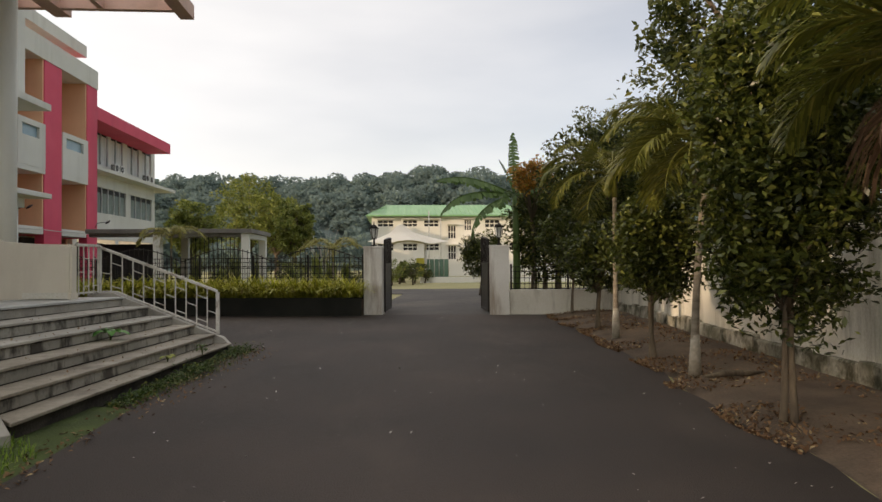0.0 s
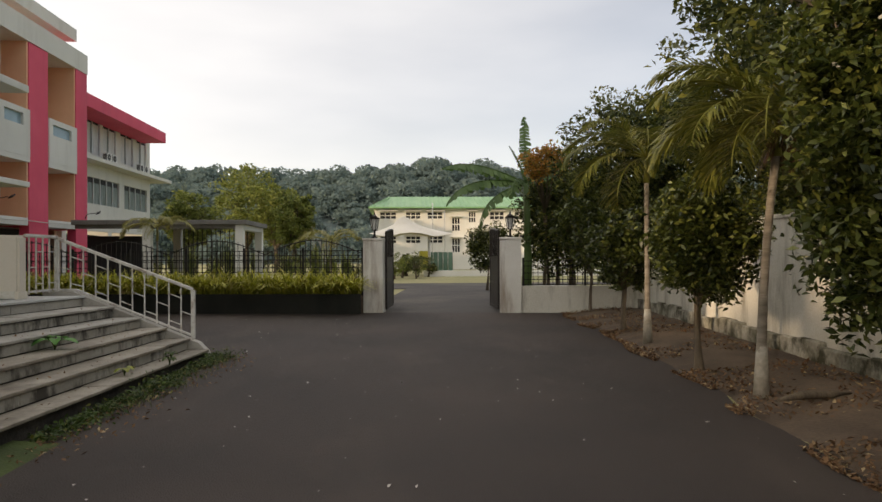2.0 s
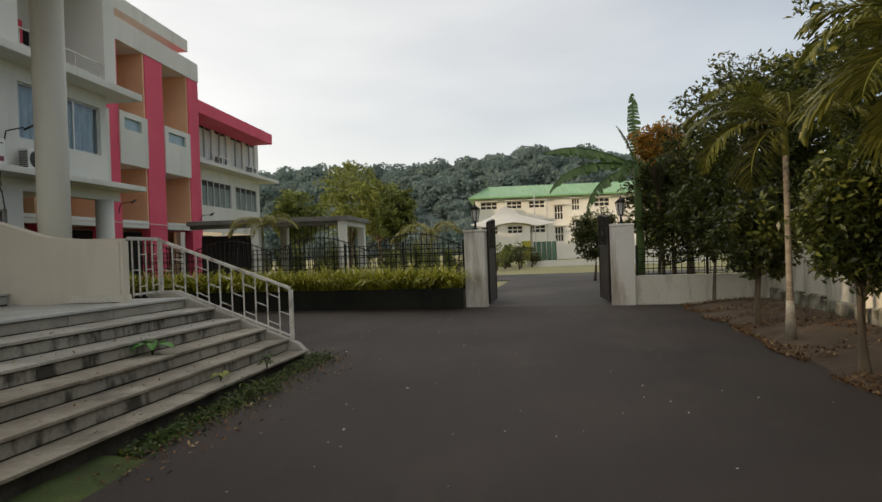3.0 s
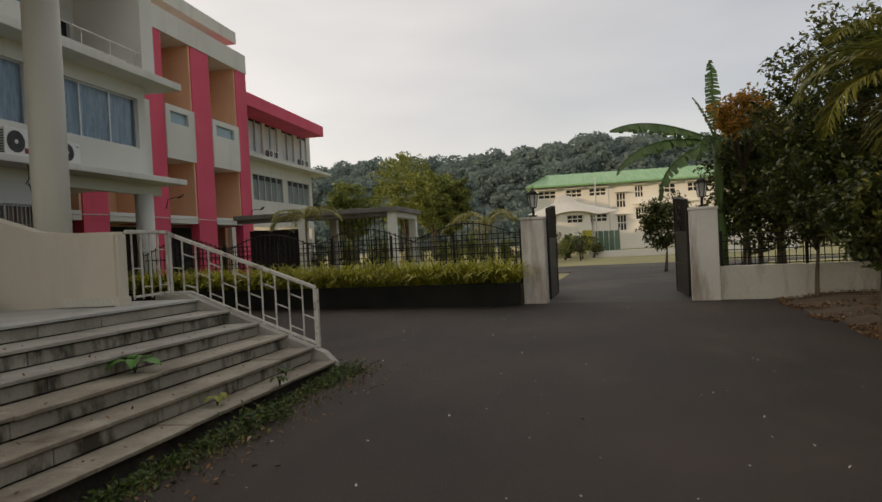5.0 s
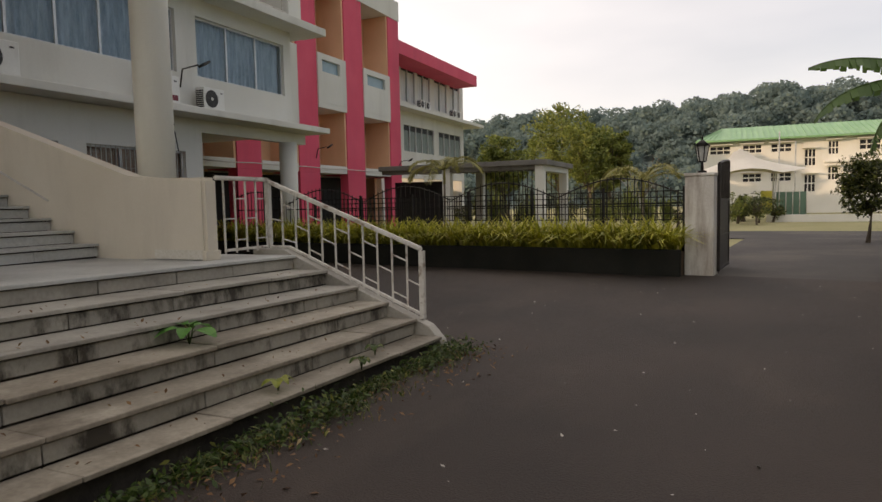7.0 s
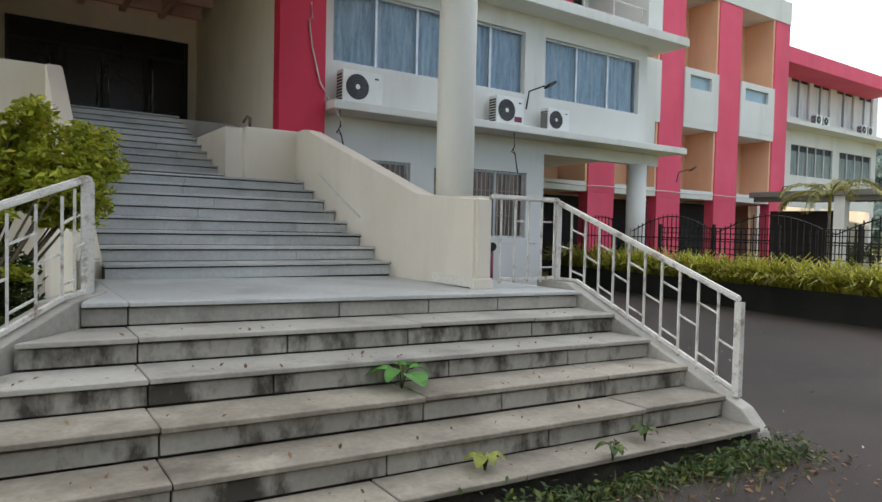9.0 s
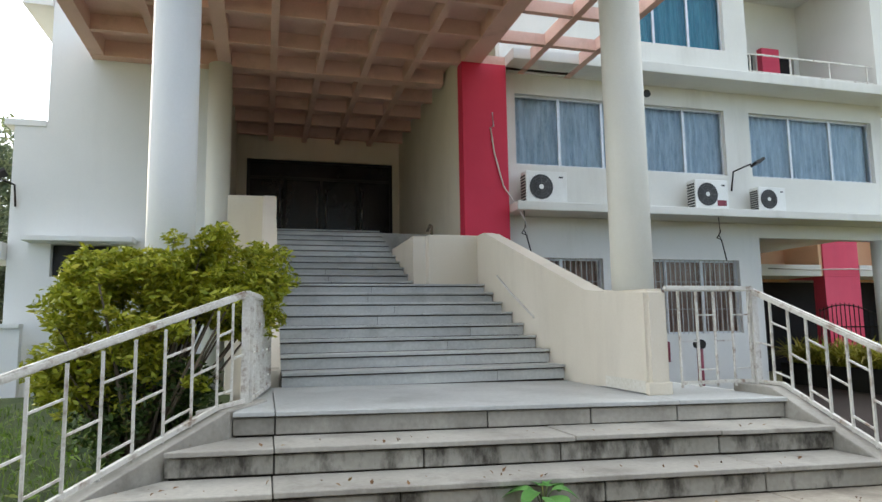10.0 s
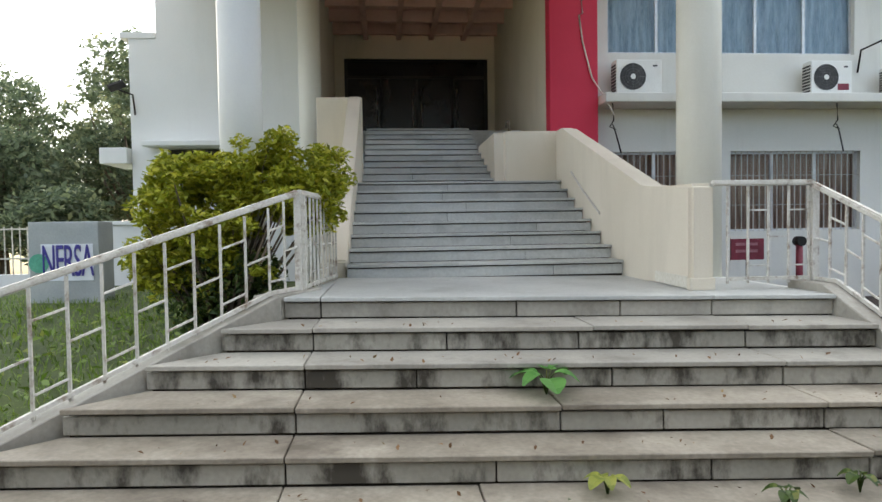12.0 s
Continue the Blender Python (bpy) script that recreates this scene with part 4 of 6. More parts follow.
for a, b in ((8.66, 9.6), (9.68, 10.66), (10.72, 11.7), (11.78, 12.71)):
    lf = box("leaf", (-19.14, a, 3.97), (-19.11, b, 6.0), M_DOOR, doors, "dark tinted leaf")
    cyl("handle", (-19.02, b - 0.1 if a < 10 else a + 0.1, 4.6), (-19.02, b - 0.1 if a < 10 else a + 0.1, 5.7), 0.018, M_STEEL, lf, seg=8, label="steel pull bar")
box("transom", (-19.14, 8.66, 6.08), (-19.11, 12.71, 6.5), M_DOOR, doors)


# ---------------------------------------------------------------- railings
def railing(name, label, base, top0, top1, bars, posts):
    """Ladder-patterned railing: bars from the broken base line up to the straight top rail."""
    e = thing(name, label, "railing", group="stair railings")
    base = [Vector(p) for p in base]
    top0, top1 = Vector(top0), Vector(top1)
    lens = [(q - p).length for p, q in zip(base, base[1:])]
    total = sum(lens)

    def foot(f):
        d = f * total
        for p, q, ln in zip(base, base[1:], lens):
            if d <= ln + 1e-6:
                return p.lerp(q, d / ln)
            d -= ln
        return base[-1]

    bm = bmesh.new()
    rail_bar(bm, top0, top1, 0.055, 0.05)
    bmesh.ops.bevel(bm, geom=list(bm.edges), offset=0.012, segments=2, affect="EDGES")
    part("top_rail", bm, M_RAIL, e)
    for p, q in zip(base, base[1:]):
        bar("bottom_rail", p + Vector((0, 0, 0.02)), q + Vector((0, 0, 0.02)), 0.03, M_RAIL, e)
    feet = []
    for i in range(bars + 1):
        f = i / bars
        p, q = foot(f), top0.lerp(top1, f)
        q = Vector((p.x, p.y, q.z - 0.02))
        w = 0.058 if i in posts else 0.018
        bar("post" if i in posts else "baluster", p + Vector((0, 0, -0.02)), q, w, M_RAIL, e)
        feet.append((p, q))
    hs = [(0.46,), (0.74, 0.16)]
    for i, ((p, q), (p2, q2)) in enumerate(zip(feet, feet[1:])):
        for h in hs[i % 2]:
            bar("rung", p.lerp(q, h), p2.lerp(q2, h), 0.014, M_RAIL, e)
    return e


railing("stair_railing", "white-painted steel railing with chipped rusty top rail", [(-5.05, 13.45, 1.09), (-4.75, 13.45, 1.09), (-2.92, 13.43, 0.33)], (-5.05, 13.45, 1.93), (-2.92, 13.43, 1.10), 11, (0, 11))
railing("stair_railing", "short level white steel railing beside the parapet", [(-5.05, 12.66, 1.10), (-5.05, 13.40, 1.10)], (-5.02, 12.50, 1.95), (-5.05, 13.45, 1.95), 4, ())
railing("stair_railing", "white-painted steel railing beside the lawn, rust-speckled", [(-5.25, 8.97, 1.09), (-4.85, 8.80, 1.09), (-3.12, 6.98, 0.22)], (-5.25, 8.97, 1.92), (-3.12, 6.98, 1.06), 14, (0, 14))
railing("stair_railing", "level white railing at the landing's edge", [(-6.75, 9.17, 1.09), (-5.29, 9.0, 1.09)], (-6.75, 9.17, 1.92), (-5.25, 8.98, 1.92), 10, (10,))


# ---------------------------------------------------------------- windows
def window(name, y0, y1, z0, z1, panes, curtain, label, grille=False, x=FACADE):
    w = thing(name, label, "window", kind=S)
    t = 0.045
    xf = x - 0.10
    holed("window_frame", "x", xf - 0.05, xf, y0 + 0.002, y1 - 0.002, z0 + 0.002, z1 - 0.002, [(y0 + t, y1 - t, z0 + t, z1 - t)], M_FRAME, w)
    for k in range(1, panes):
        y = y0 + (y1 - y0) * k / panes
        box("mullion", (xf - 0.045, y - 0.03, z0 + t), (xf + 0.005, y + 0.03, z1 - t), M_FRAME, w)
    for k in range(panes):
        a, b = y0 + (y1 - y0) * k / panes + 0.03, y0 + (y1 - y0) * (k + 1) / panes - 0.03
        bm = bmesh.new()
        bm.faces.new([bm.verts.new((xf - 0.026, yy, zz)) for yy, zz in ((a, z0 + t), (b, z0 + t), (b, z1 - t), (a, z1 - t))])
        me = bpy.data.meshes.new("pane")
        bm.to_mesh(me)
        bm.free()
        link("pane", me, M_GLASS, w).visible_shadow = False
    bm = bmesh.new()
    n = int((y1 - y0) / 0.03)
    lo, hi = [], []
    for k in range(n + 1):
        y = y0 + (y1 - y0) * k / n
        dx = 0.025 * math.sin(y * 38) + 0.015 * math.sin(y * 17 + 1)
        lo.append(bm.verts.new((x - 0.24 + dx, y, z0 - 0.05)))
        hi.append(bm.verts.new((x - 0.24 + dx * 0.7, y, z1 + 0.05)))
    for k in range(n):
        bm.faces.new((lo[k], lo[k + 1], hi[k + 1], hi[k])).smooth = True
    part("curtain", bm, curtain, w)
    if grille:
        k = int((y1 - y0) / 0.125)
        for i in range(1, k):
            y = y0 + (y1 - y0) * i / k
            bar("grille_bar", (x - 0.04, y, z0), (x - 0.04, y, z1), 0.016, M_GRILLE, w)
        for z in (z0 + (z1 - z0) * 0.33, z0 + (z1 - z0) * 0.70):
            bar("grille_bar", (x - 0.04, y0, z), (x - 0.04, y1, z), 0.011, M_GRILLE, w)
    return w


window("window_1", 14.25, 19.55, 5.08, 6.65, 5, M_CURTAIN, "long aluminium window with pale blue patterned curtains")
window("window_2", 20.25, 23.95, 5.08, 6.65, 3, M_CURTAIN, "three-pane window with pale blue patterned curtains")
window("window_3", 16.9, 19.72, 8.15, 9.72, 3, M_TEAL, "upper window with teal curtains")
window("window_4", 14.3, 16.2, 1.42, 3.08, 2, M_BROWNCURT, "barred ground-floor window with brown curtains", True)
window("window_5", 16.85, 19.7, 1.42, 3.08, 3, M_BROWNCURT, "barred wide ground-floor window with brown curtains", True)


# ---------------------------------------------------------------- air conditioners
def ac_unit(y0, z0, x, w, h, label):
    e = thing("ac_unit", label, "air conditioner", group="air conditioners")
    box("casing", (x - 0.30, y0, z0 + 0.03), (x, y0 + w, z0 + h), M_ACW, e, bevel=0.018)
    cy, cz, r = y0 + w * 0.36, z0 + h * 0.52, h * 0.37
    bm = bmesh.new()
    add_cyl(bm, (x + 0.001, cy, cz), (x + 0.008, cy, cz), r, seg=28)
    fan = part("fan_opening", bm, M_ACD, e, "dark fan opening")
    bm = bmesh.new()
    for k in range(1, 6):
        rr = r * k / 5
        pts = [(x + 0.016, cy + rr * math.cos(a * math.pi / 12), cz + rr * math.sin(a * math.pi / 12)) for a in range(25)]
        tube(bm, pts, 0.004, 4)
    for k in range(8):
        a = k * math.pi / 4
        tube(bm, [(x + 0.016, cy, cz), (x + 0.016, cy + r * math.cos(a), cz + r * math.sin(a))], 0.004, 4)
    part("fan_grille", bm, M_GRILLEGREY, fan)
    bm = bmesh.new()
    add_cyl(bm, (x + 0.012, cy, cz), (x + 0.024, cy, cz), r * 0.2, seg=14)
    part("hub", bm, M_ACW, fan)
    for k in range(9):
        box("side_fin", (x - 0.27, y0 - 0.012, z0 + 0.08 + k * (h - 0.14) / 9), (x - 0.03, y0 - 0.001, z0 + 0.08 + (k + 0.6) * (h - 0.14) / 9), M_ACD, e)
    for yy in (y0 + 0.1, y0 + w - 0.16):
        box("foot", (x - 0.31, yy, z0), (x + 0.01, yy + 0.06, z0 + 0.03), M_ACD, e)
    box("badge", (x + 0.001, y0 + w * 0.80, z0 + h * 0.80), (x + 0.004, y0 + w * 0.90, z0 + h * 0.85), M_ACD, e)
    return e


ac_unit(14.27, 4.141, -12.20, 0.92, 0.70, "white outdoor air-conditioning unit on the ledge")
ac = ac_unit(18.30, 4.141, -12.20, 0.86, 0.70, "white outdoor unit with a torn red sticker")
box("sticker", (-12.199, 18.86, 4.25), (-12.196, 19.10, 4.38), M_MAROON, ac, "torn red sticker")
ac_unit(19.98, 4.141, -12.20, 0.74, 0.60, "smaller grey-white outdoor unit on the ledge")
for y in (44.2, 45.0, 49.4, 50.2):
    ac_unit(y, 7.521, FX + 0.75, 0.65, 0.55, "small outdoor unit on the far wing's ledge")


def flood_light(p, label, arm):
    e = thing("flood_light", label, "lamp")
    bm = bmesh.new()
    q = Vector(p) + Vector(arm)
    tube(bm, [p, Vector(p) + Vector((0.1, 0, arm[2] * 0.8)), q], 0.02, 6)
    part("arm", bm, M_IRON, e)
    box("head", (-0.10, -0.16, -0.03), (0.10, 0.16, 0.03), M_IRON, e, bevel=0.01, m=Matrix.Translation(q + Vector((0.1, 0.1, 0.02))) @ pose(0, 0, 0, 25, -20, 0))
    return e


flood_light((-12.62, 19.6, 4.7), "black flood light on a thin bracket above the ledge", (0.45, 0.2, 0.55))
flood_light((PX + 0.02, 31.3, 3.7), "black flood light on a pink fin", (0.5, 0.1, 0.5))
flood_light((PX + 0.02, 39.3, 3.7), "black flood light at the pink corner", (0.5, 0.1, 0.3))
flood_light((LX + 0.02, 4.52, 4.05), "thin lamp bracket on the white wall", (0.3, -0.3, 0.5))
cb = thing("wall_cable", "pale cable hanging down the crimson pier", "cable")
bm = bmesh.new()
tube(bm, [(-12.28, 13.60, 6.05), (-12.28, 13.62, 5.75), (-12.28, 13.55, 5.72), (-12.28, 13.62, 5.2), (-12.27, 13.80, 4.5), (-12.2, 14.0, 4.15), (-11.9, 14.12, 3.7)], 0.016, 6)
part("cable", bm, M_CABLE, cb)
for y in (14.12, 18.7):
    e = thing("cable_loop", "dark cable coil hanging below the ledge", "cable")
    bm = bmesh.new()
    tube(bm, [(-12.0, y, 3.95), (-12.0, y + 0.02, 3.62), (-12.03, y - 0.05, 3.5), (-12.0, y + 0.06, 3.44), (-12.02, y, 3.55), (-12.0, y + 0.05, 3.4), (-12.05, y + 0.18, 3.0)], 0.015, 5)
    part("cable", bm, M_IRON, e)
e = thing("facade_wire", "thin white wire strung along the pink fins", "cable")
bm = bmesh.new()
tube(bm, [(PX + 0.1, 24 + 1.6 * k, 3.30 - 0.03 * (k % 2)) for k in range(11)], 0.02, 4)
part("wire", bm, M_CABLE, e)
# balcony railing on the second floor
e = thing("balcony_railing", "thin white two-bar balcony railing", "railing")
for z in (7.75, 8.2):
    bar("rail", (FACADE - 0.1, 20.4, z), (FACADE - 0.1, 24.3, z), 0.035, M_RAIL, e)
for k in range(4):
    bar("post", (FACADE - 0.1, 20.5 + k * 1.2, 7.34), (FACADE - 0.1, 20.5 + k * 1.2, 8.2), 0.03, M_RAIL, e)
e = thing("wall_vent", "small round grey vent in the wall", "vent")
cyl("vent", (FACADE, 17.5, 6.9), (FACADE + 0.03, 17.5, 6.9), 0.09, M_ACD, e)
# ceiling fittings in the coffers
for x, y in ((-7.4, 9.7), (-7.4, 10.65), (-7.4, 11.6), (-9.2, 9.7), (-9.2, 10.65), (-9.2, 11.6), (-11.6, 9.7), (-11.6, 10.65), (-11.6, 11.6)):
    e = thing("ceiling_fitting", "small rusty lamp fitting in a coffer", "lamp", group="coffer fittings")
    box("plate", (x - 0.05, y - 0.16, SOFFIT + 0.29), (x + 0.05, y + 0.16, SOFFIT + 0.325), M_BARK, e)
    cyl("socket", (x, y, SOFFIT + 0.22), (x, y, SOFFIT + 0.29), 0.035, M_BARK, e)
# board and stand-pipe behind the level railing
e = thing("notice_board", "small maroon board with faded writing on a stake", "board")
box("panel", (-10.6, 15.72, 0.95), (-10.56, 16.32, 1.32), M_MAROON, e)
for z in (1.20, 1.08):
    box("ink_bar", (-10.559, 15.8, z), (-10.556, 16.2, z + 0.05), M_BOARDINK, e)
box("stake", (-10.59, 16.0, -0.05), (-10.57, 16.05, 0.95), M_IRON, e)
e = thing("stand_pipe", "dull reddish stand pipe against the wall", "pipe")
cyl("pipe", (-10.9, 17.2, -0.05), (-10.9, 17.2, 1.25), 0.06, M_MAROON, e)
cyl("valve", (-10.98, 17.2, 1.25), (-10.82, 17.2, 1.25), 0.09, M_IRON, e)


# ---------------------------------------------------------------- gate, lanterns, fences
def gate_leaf(u, v, angle, label):
    e = thing("gate_leaf", label, "gate", GATE @ pose(u, v, 0, 0, 0, angle), "gate leaves")
    w, h = 1.62, 2.3
    for a, b in (((0, 0, 0.06), (0, 0, h)), ((w, 0, 0.06), (w, 0, h + 0.12)), ((0, 0, 0.10), (w, 0, 0.10)), ((0, 0, 0.78), (w, 0, 0.78)), ((0, 0, 1.55), (w, 0, 1.55))):
        bar("frame_bar", a, b, 0.06, M_GATE, e)
    bm = bmesh.new()
    tube(bm, [(w * k / 8, 0, h + 0.12 * math.sin(math.pi * k / 16)) for k in range(9)], 0.03, 6)
    part("top_bar", bm, M_GATE, e)
    box("lower_panel", (0.04, -0.012, 0.12), (w - 0.04, 0.012, 0.76), M_GATE, e, "dark sheet panel")
    box("middle_panel", (0.04, -0.010, 0.80), (w - 0.04, 0.010, 1.53), M_GATE, e, "dark sheet panel")
    for k in range(1, 13):
        bar("upright", (w * k / 13, 0, 1.55), (w * k / 13, 0, h + 0.12 * math.sin(math.pi * k / 26)), 0.022, M_GATE, e)
    bm = bmesh.new()
    for cz in (1.75, 2.05):
        tube(bm, [(w * 0.5 + 0.14 * math.cos(a), 0.03, cz + 0.14 * math.sin(a)) for a in np.linspace(0, 2 * math.pi, 17)], 0.014, 5)
    part("scroll", bm, M_GATE, e)
    return e


gate_leaf(-3.27, 0.40, 92, "dark metal gate leaf swung wide open")
gate_leaf(-0.03, 0.40, 98, "dark metal gate leaf standing open, with a padlock plate")


def lantern(u):
    e = thing("pillar_lantern", "black iron lantern with frosted panes on a gate pillar", "lantern", GATE @ pose(u, 0.28, 2.115), "gate lanterns")
    cyl("foot", (0, 0, 0), (0, 0, 0.05), 0.09, M_IRON, e)
    cyl("stem", (0, 0, 0.05), (0, 0, 0.24), 0.035, M_IRON, e, r2=0.025)
    bm = bmesh.new()
    add_cyl(bm, (0, 0, 0.24), (0, 0, 0.55), 0.075, 0.13, 6)
    part("glass", bm, M_LAMPGLASS, e, "frosted tapering panes")
    for k in range(6):
        a = k * math.pi / 3
        bar("rib", (0.078 * math.cos(a), 0.078 * math.sin(a), 0.24), (0.134 * math.cos(a), 0.134 * math.sin(a), 0.55), 0.016, M_IRON, e)
    cyl("collar", (0, 0, 0.225), (0, 0, 0.245), 0.085, M_IRON, e, seg=6)
    cyl("rim", (0, 0, 0.55), (0, 0, 0.575), 0.165, M_IRON, e, seg=6)
    cyl("hat", (0, 0, 0.575), (0, 0, 0.68), 0.15, M_IRON, e, r2=0.035, seg=6)
    cyl("finial", (0, 0, 0.68), (0, 0, 0.79), 0.022, M_IRON, e, r2=0.004, seg=8)
    return e


lantern(-3.585)
lantern(0.30)


def grille_fence(u0, u1, v, z0, z1, label, step=0.14, post_every=1.9):
    e = thing("iron_fence", label, "fence", GATE, "iron fences")
    n = round((u1 - u0) / step)
    for k in range(n + 1):
        u = u0 + (u1 - u0) * k / n
        bar("upright", (u, v, z0), (u, v, z1), 0.016, M_IRON, e)
    for f in (0.04, 0.24, 0.50, 0.78, 0.98):
        z = z0 + (z1 - z0) * f
        bar("rail", (u0, v - 0.02, z), (u1, v - 0.02, z), 0.02, M_IRON, e)
    m = max(1, round((u1 - u0) / post_every))
    for k in range(m + 1):
        u = u0 + (u1 - u0) * k / m
        bar("post", (u, v, z0 - 0.7), (u, v, z1 + 0.08), 0.06, M_IRON, e)
    return e


grille_fence(-14.5, -3.95, 0.36, 1.12, 1.78, "black iron grille fence behind the hedge")
grille_fence(0.66, 4.1, 0.23, 0.76, 1.46, "black iron grille on the low white wall")
sf = thing("spear_fence", "black iron fence with arched rows of spears", "fence", GATE)
n = 90
for k in range(n):
    u = -18.3 + 14.3 * k / n
    z = 1.72 + 0.42 * abs(math.sin(math.pi * (u + 4.0) / 3.0))
    bar("spear", (u, 0.75, 0.0), (u, 0.75, z), 0.018, M_IRON, sf)
for z in (0.4, 1.5):
    bar("rail", (-18.3, 0.77, z), (-4.0, 0.77, z), 0.03, M_IRON, sf)
bm = bmesh.new()
tube(bm, [tuple(Vector((-18.3 + 14.3 * k / 120, 0.77, 1.66 + 0.42 * abs(math.sin(math.pi * (-14.3 + 14.3 * k / 120) / 3.0))))) for k in range(121)], 0.016, 5)
part("arched_rail", bm, M_IRON, sf)


# ---------------------------------------------------------------- plants
def blades(bases, rng, length, width, lean, segs=3, up=1.0, curl=0.6):
    """Arching strap leaves as strips of quads; returns corners (n, 4, 3)."""
    k = len(bases)
    ang = rng.uniform(0, 2 * math.pi, k)
    out = np.stack([np.cos(ang), np.sin(ang), np.zeros(k)], 1)
    side = np.stack([-np.sin(ang), np.cos(ang), np.zeros(k)], 1)
    ln = length * rng.uniform(0.65, 1.15, k)[:, None]
    ln_lean = lean * rng.uniform(0.4, 1.4, k)[:, None]
    res = []
    prev = None
    for s in range(segs + 1):
        f = s / segs
        p = bases + out * ln * ln_lean * f ** 1.6 + np.array([0, 0, 1.0]) * ln * (up * f - curl * ln_lean * f ** 2.4)
        w = width * (1 - 0.85 * f ** 1.5) * 0.5
        a, b = p + side * w, p - side * w
        if prev is not None:
            res.append(np.stack([prev[0], prev[1], b, a], 1))
        prev = (a, b)
    return np.concatenate(res)


rng = np.random.default_rng(21)
hedge = thing("hedge", "yellow-green strap-leaved border hedge in the planter", "hedge", GATE)
for k in range(20):
    u0, u1 = -18.3 + 14.35 * k / 20, -18.3 + 14.35 * (k + 1) / 20
    m = 260
    bs = np.stack([rng.uniform(u0, u1, m), rng.uniform(-0.30, 0.25, m), np.full(m, 0.46)], 1)
    quads("plant_clump", blades(bs, rng, 0.98, 0.066, 0.90, 4), M_LEAF_HEDGE, hedge)


def scatter_crown(rng, centre, radii, clumps, leaves, clump_r, leaf, hollow=0.55):
    """Leaf centres of an uneven crown: clumps spread through an ellipsoid, thicker towards its outside."""
    c = []
    while len(c) < clumps:
        p = rng.uniform(-1, 1, 3)
        r = np.linalg.norm(p)
        if r < 1 and r > hollow * rng.uniform(0.3, 1.0):
            c.append(p * np.array(radii) * rng.uniform(0.88, 1.12))
    c = np.array(c) + np.array(centre)
    d = rng.normal(size=(clumps, leaves, 3))
    d /= np.linalg.norm(d, axis=2)[:, :, None]
    rr = rng.uniform(0.25, 1.0, (clumps, leaves, 1)) ** 0.6
    cr = clump_r * rng.uniform(0.6, 1.35, (clumps, 1, 1))
    pts = c[:, None, :] + d * rr * cr * np.array([1, 1, 0.8])
    return pts.reshape(-1, 3), c


def tree(x, y, label, trunk_h, crown_c, radii, clumps, leaves, clump_r, leaf, leaf_mat, seed, r=0.07, base_mat=None, forks=2, z0=0.0, narrow=0.45, name="tree"):
    rng = np.random.default_rng(seed)
    e = thing(name, label, "tree", pose(x, y, z0))
    pts, cl = scatter_crown(rng, crown_c, radii, clumps, leaves, clump_r, leaf)
    bm = bmesh.new()
    for f in range(forks):
        o = Vector((rng.uniform(-1, 1) * r * 0.8, rng.uniform(-1, 1) * r * 0.8, 0)) * (3.4 if f else 0.3)
        top = Vector((crown_c[0] * 0.6 + rng.uniform(-0.1, 0.1), crown_c[1] * 0.6 + rng.uniform(-0.1, 0.1), trunk_h))
        line = [o + (top - o) * t + Vector((0.05 * math.sin(3 * t + seed + f), 0.05 * math.sin(2.3 * t + f), 0)) * trunk_h * 0.35 for t in (0, 0.12, 0.35, 0.6, 0.8, 1.0)]
        tube(bm, [p - Vector((0, 0, 0.08 if i == 0 else 0)) for i, p in enumerate(line)], [r * 1.3, r, r * 0.85, r * 0.75, r * 0.68, r * 0.6], 9)
    part("trunk", bm, base_mat or M_BARK, e)
    top = Vector((crown_c[0] * 0.6, crown_c[1] * 0.6, trunk_h))
    bm = bmesh.new()
    for k in range(0, len(cl), max(1, len(cl) // 14)):
        q = Vector(cl[k])
        mid = top.lerp(q, 0.5) + Vector((rng.uniform(-1, 1), rng.uniform(-1, 1), rng.uniform(0, 1))) * 0.12 * (q - top).length
        tube(bm, [top - Vector((0, 0, trunk_h * 0.12)), mid, q], [r * 0.5, r * 0.3, r * 0.1], 6)
    part("branch", bm, base_mat or M_BARK, e)
    quads("crown", leaf_corners(pts, leaf, rng, narrow=narrow), leaf_mat, e)
    return e


tree(4.08, 7.17, "glossy dark ficus with twin trunks beside the drive", 1.25, (0.12, 0.0, 2.65), (0.85, 0.85, 1.65), 330, 110, 0.26, 0.088, M_LEAF_DK, 1, 0.038, name="ficus_tree")
tree(4.52, 11.5, "small dark ficus with a forked trunk by the wall", 1.05, (0.1, 0, 1.85), (0.66, 0.7, 0.85), 170, 100, 0.24, 0.09, M_LEAF_DK, 2, 0.045, name="ficus_tree")
tree(5.12, 16.1, "dark ficus near the gate wall", 1.0, (-0.1, 0, 1.75), (0.75, 0.8, 0.85), 80, 60, 0.26, 0.12, M_LEAF_DK, 3, 0.06, name="ficus_tree")
tree(5.55, 19.9, "slim ficus beside the low gate wall", 1.2, (0.0, 0, 2.3), (0.95, 0.8, 1.0), 90, 60, 0.28, 0.12, M_LEAF_DK, 4, 0.05, name="ficus_tree", forks=1)
tree(8.1, 11.2, "tall spreading broadleaf tree behind the boundary wall", 3.2, (-0.6, 0, 5.9), (3.0, 3.0, 3.4), 300, 95, 0.52, 0.14, M_LEAF_MID, 5, 0.2)
tree(9.3, 15.6, "large broadleaf tree leaning over the wall", 2.8, (-0.9, 0, 4.6), (2.3, 2.5, 2.5), 280, 95, 0.46, 0.14, M_LEAF_MID, 6, 0.18)
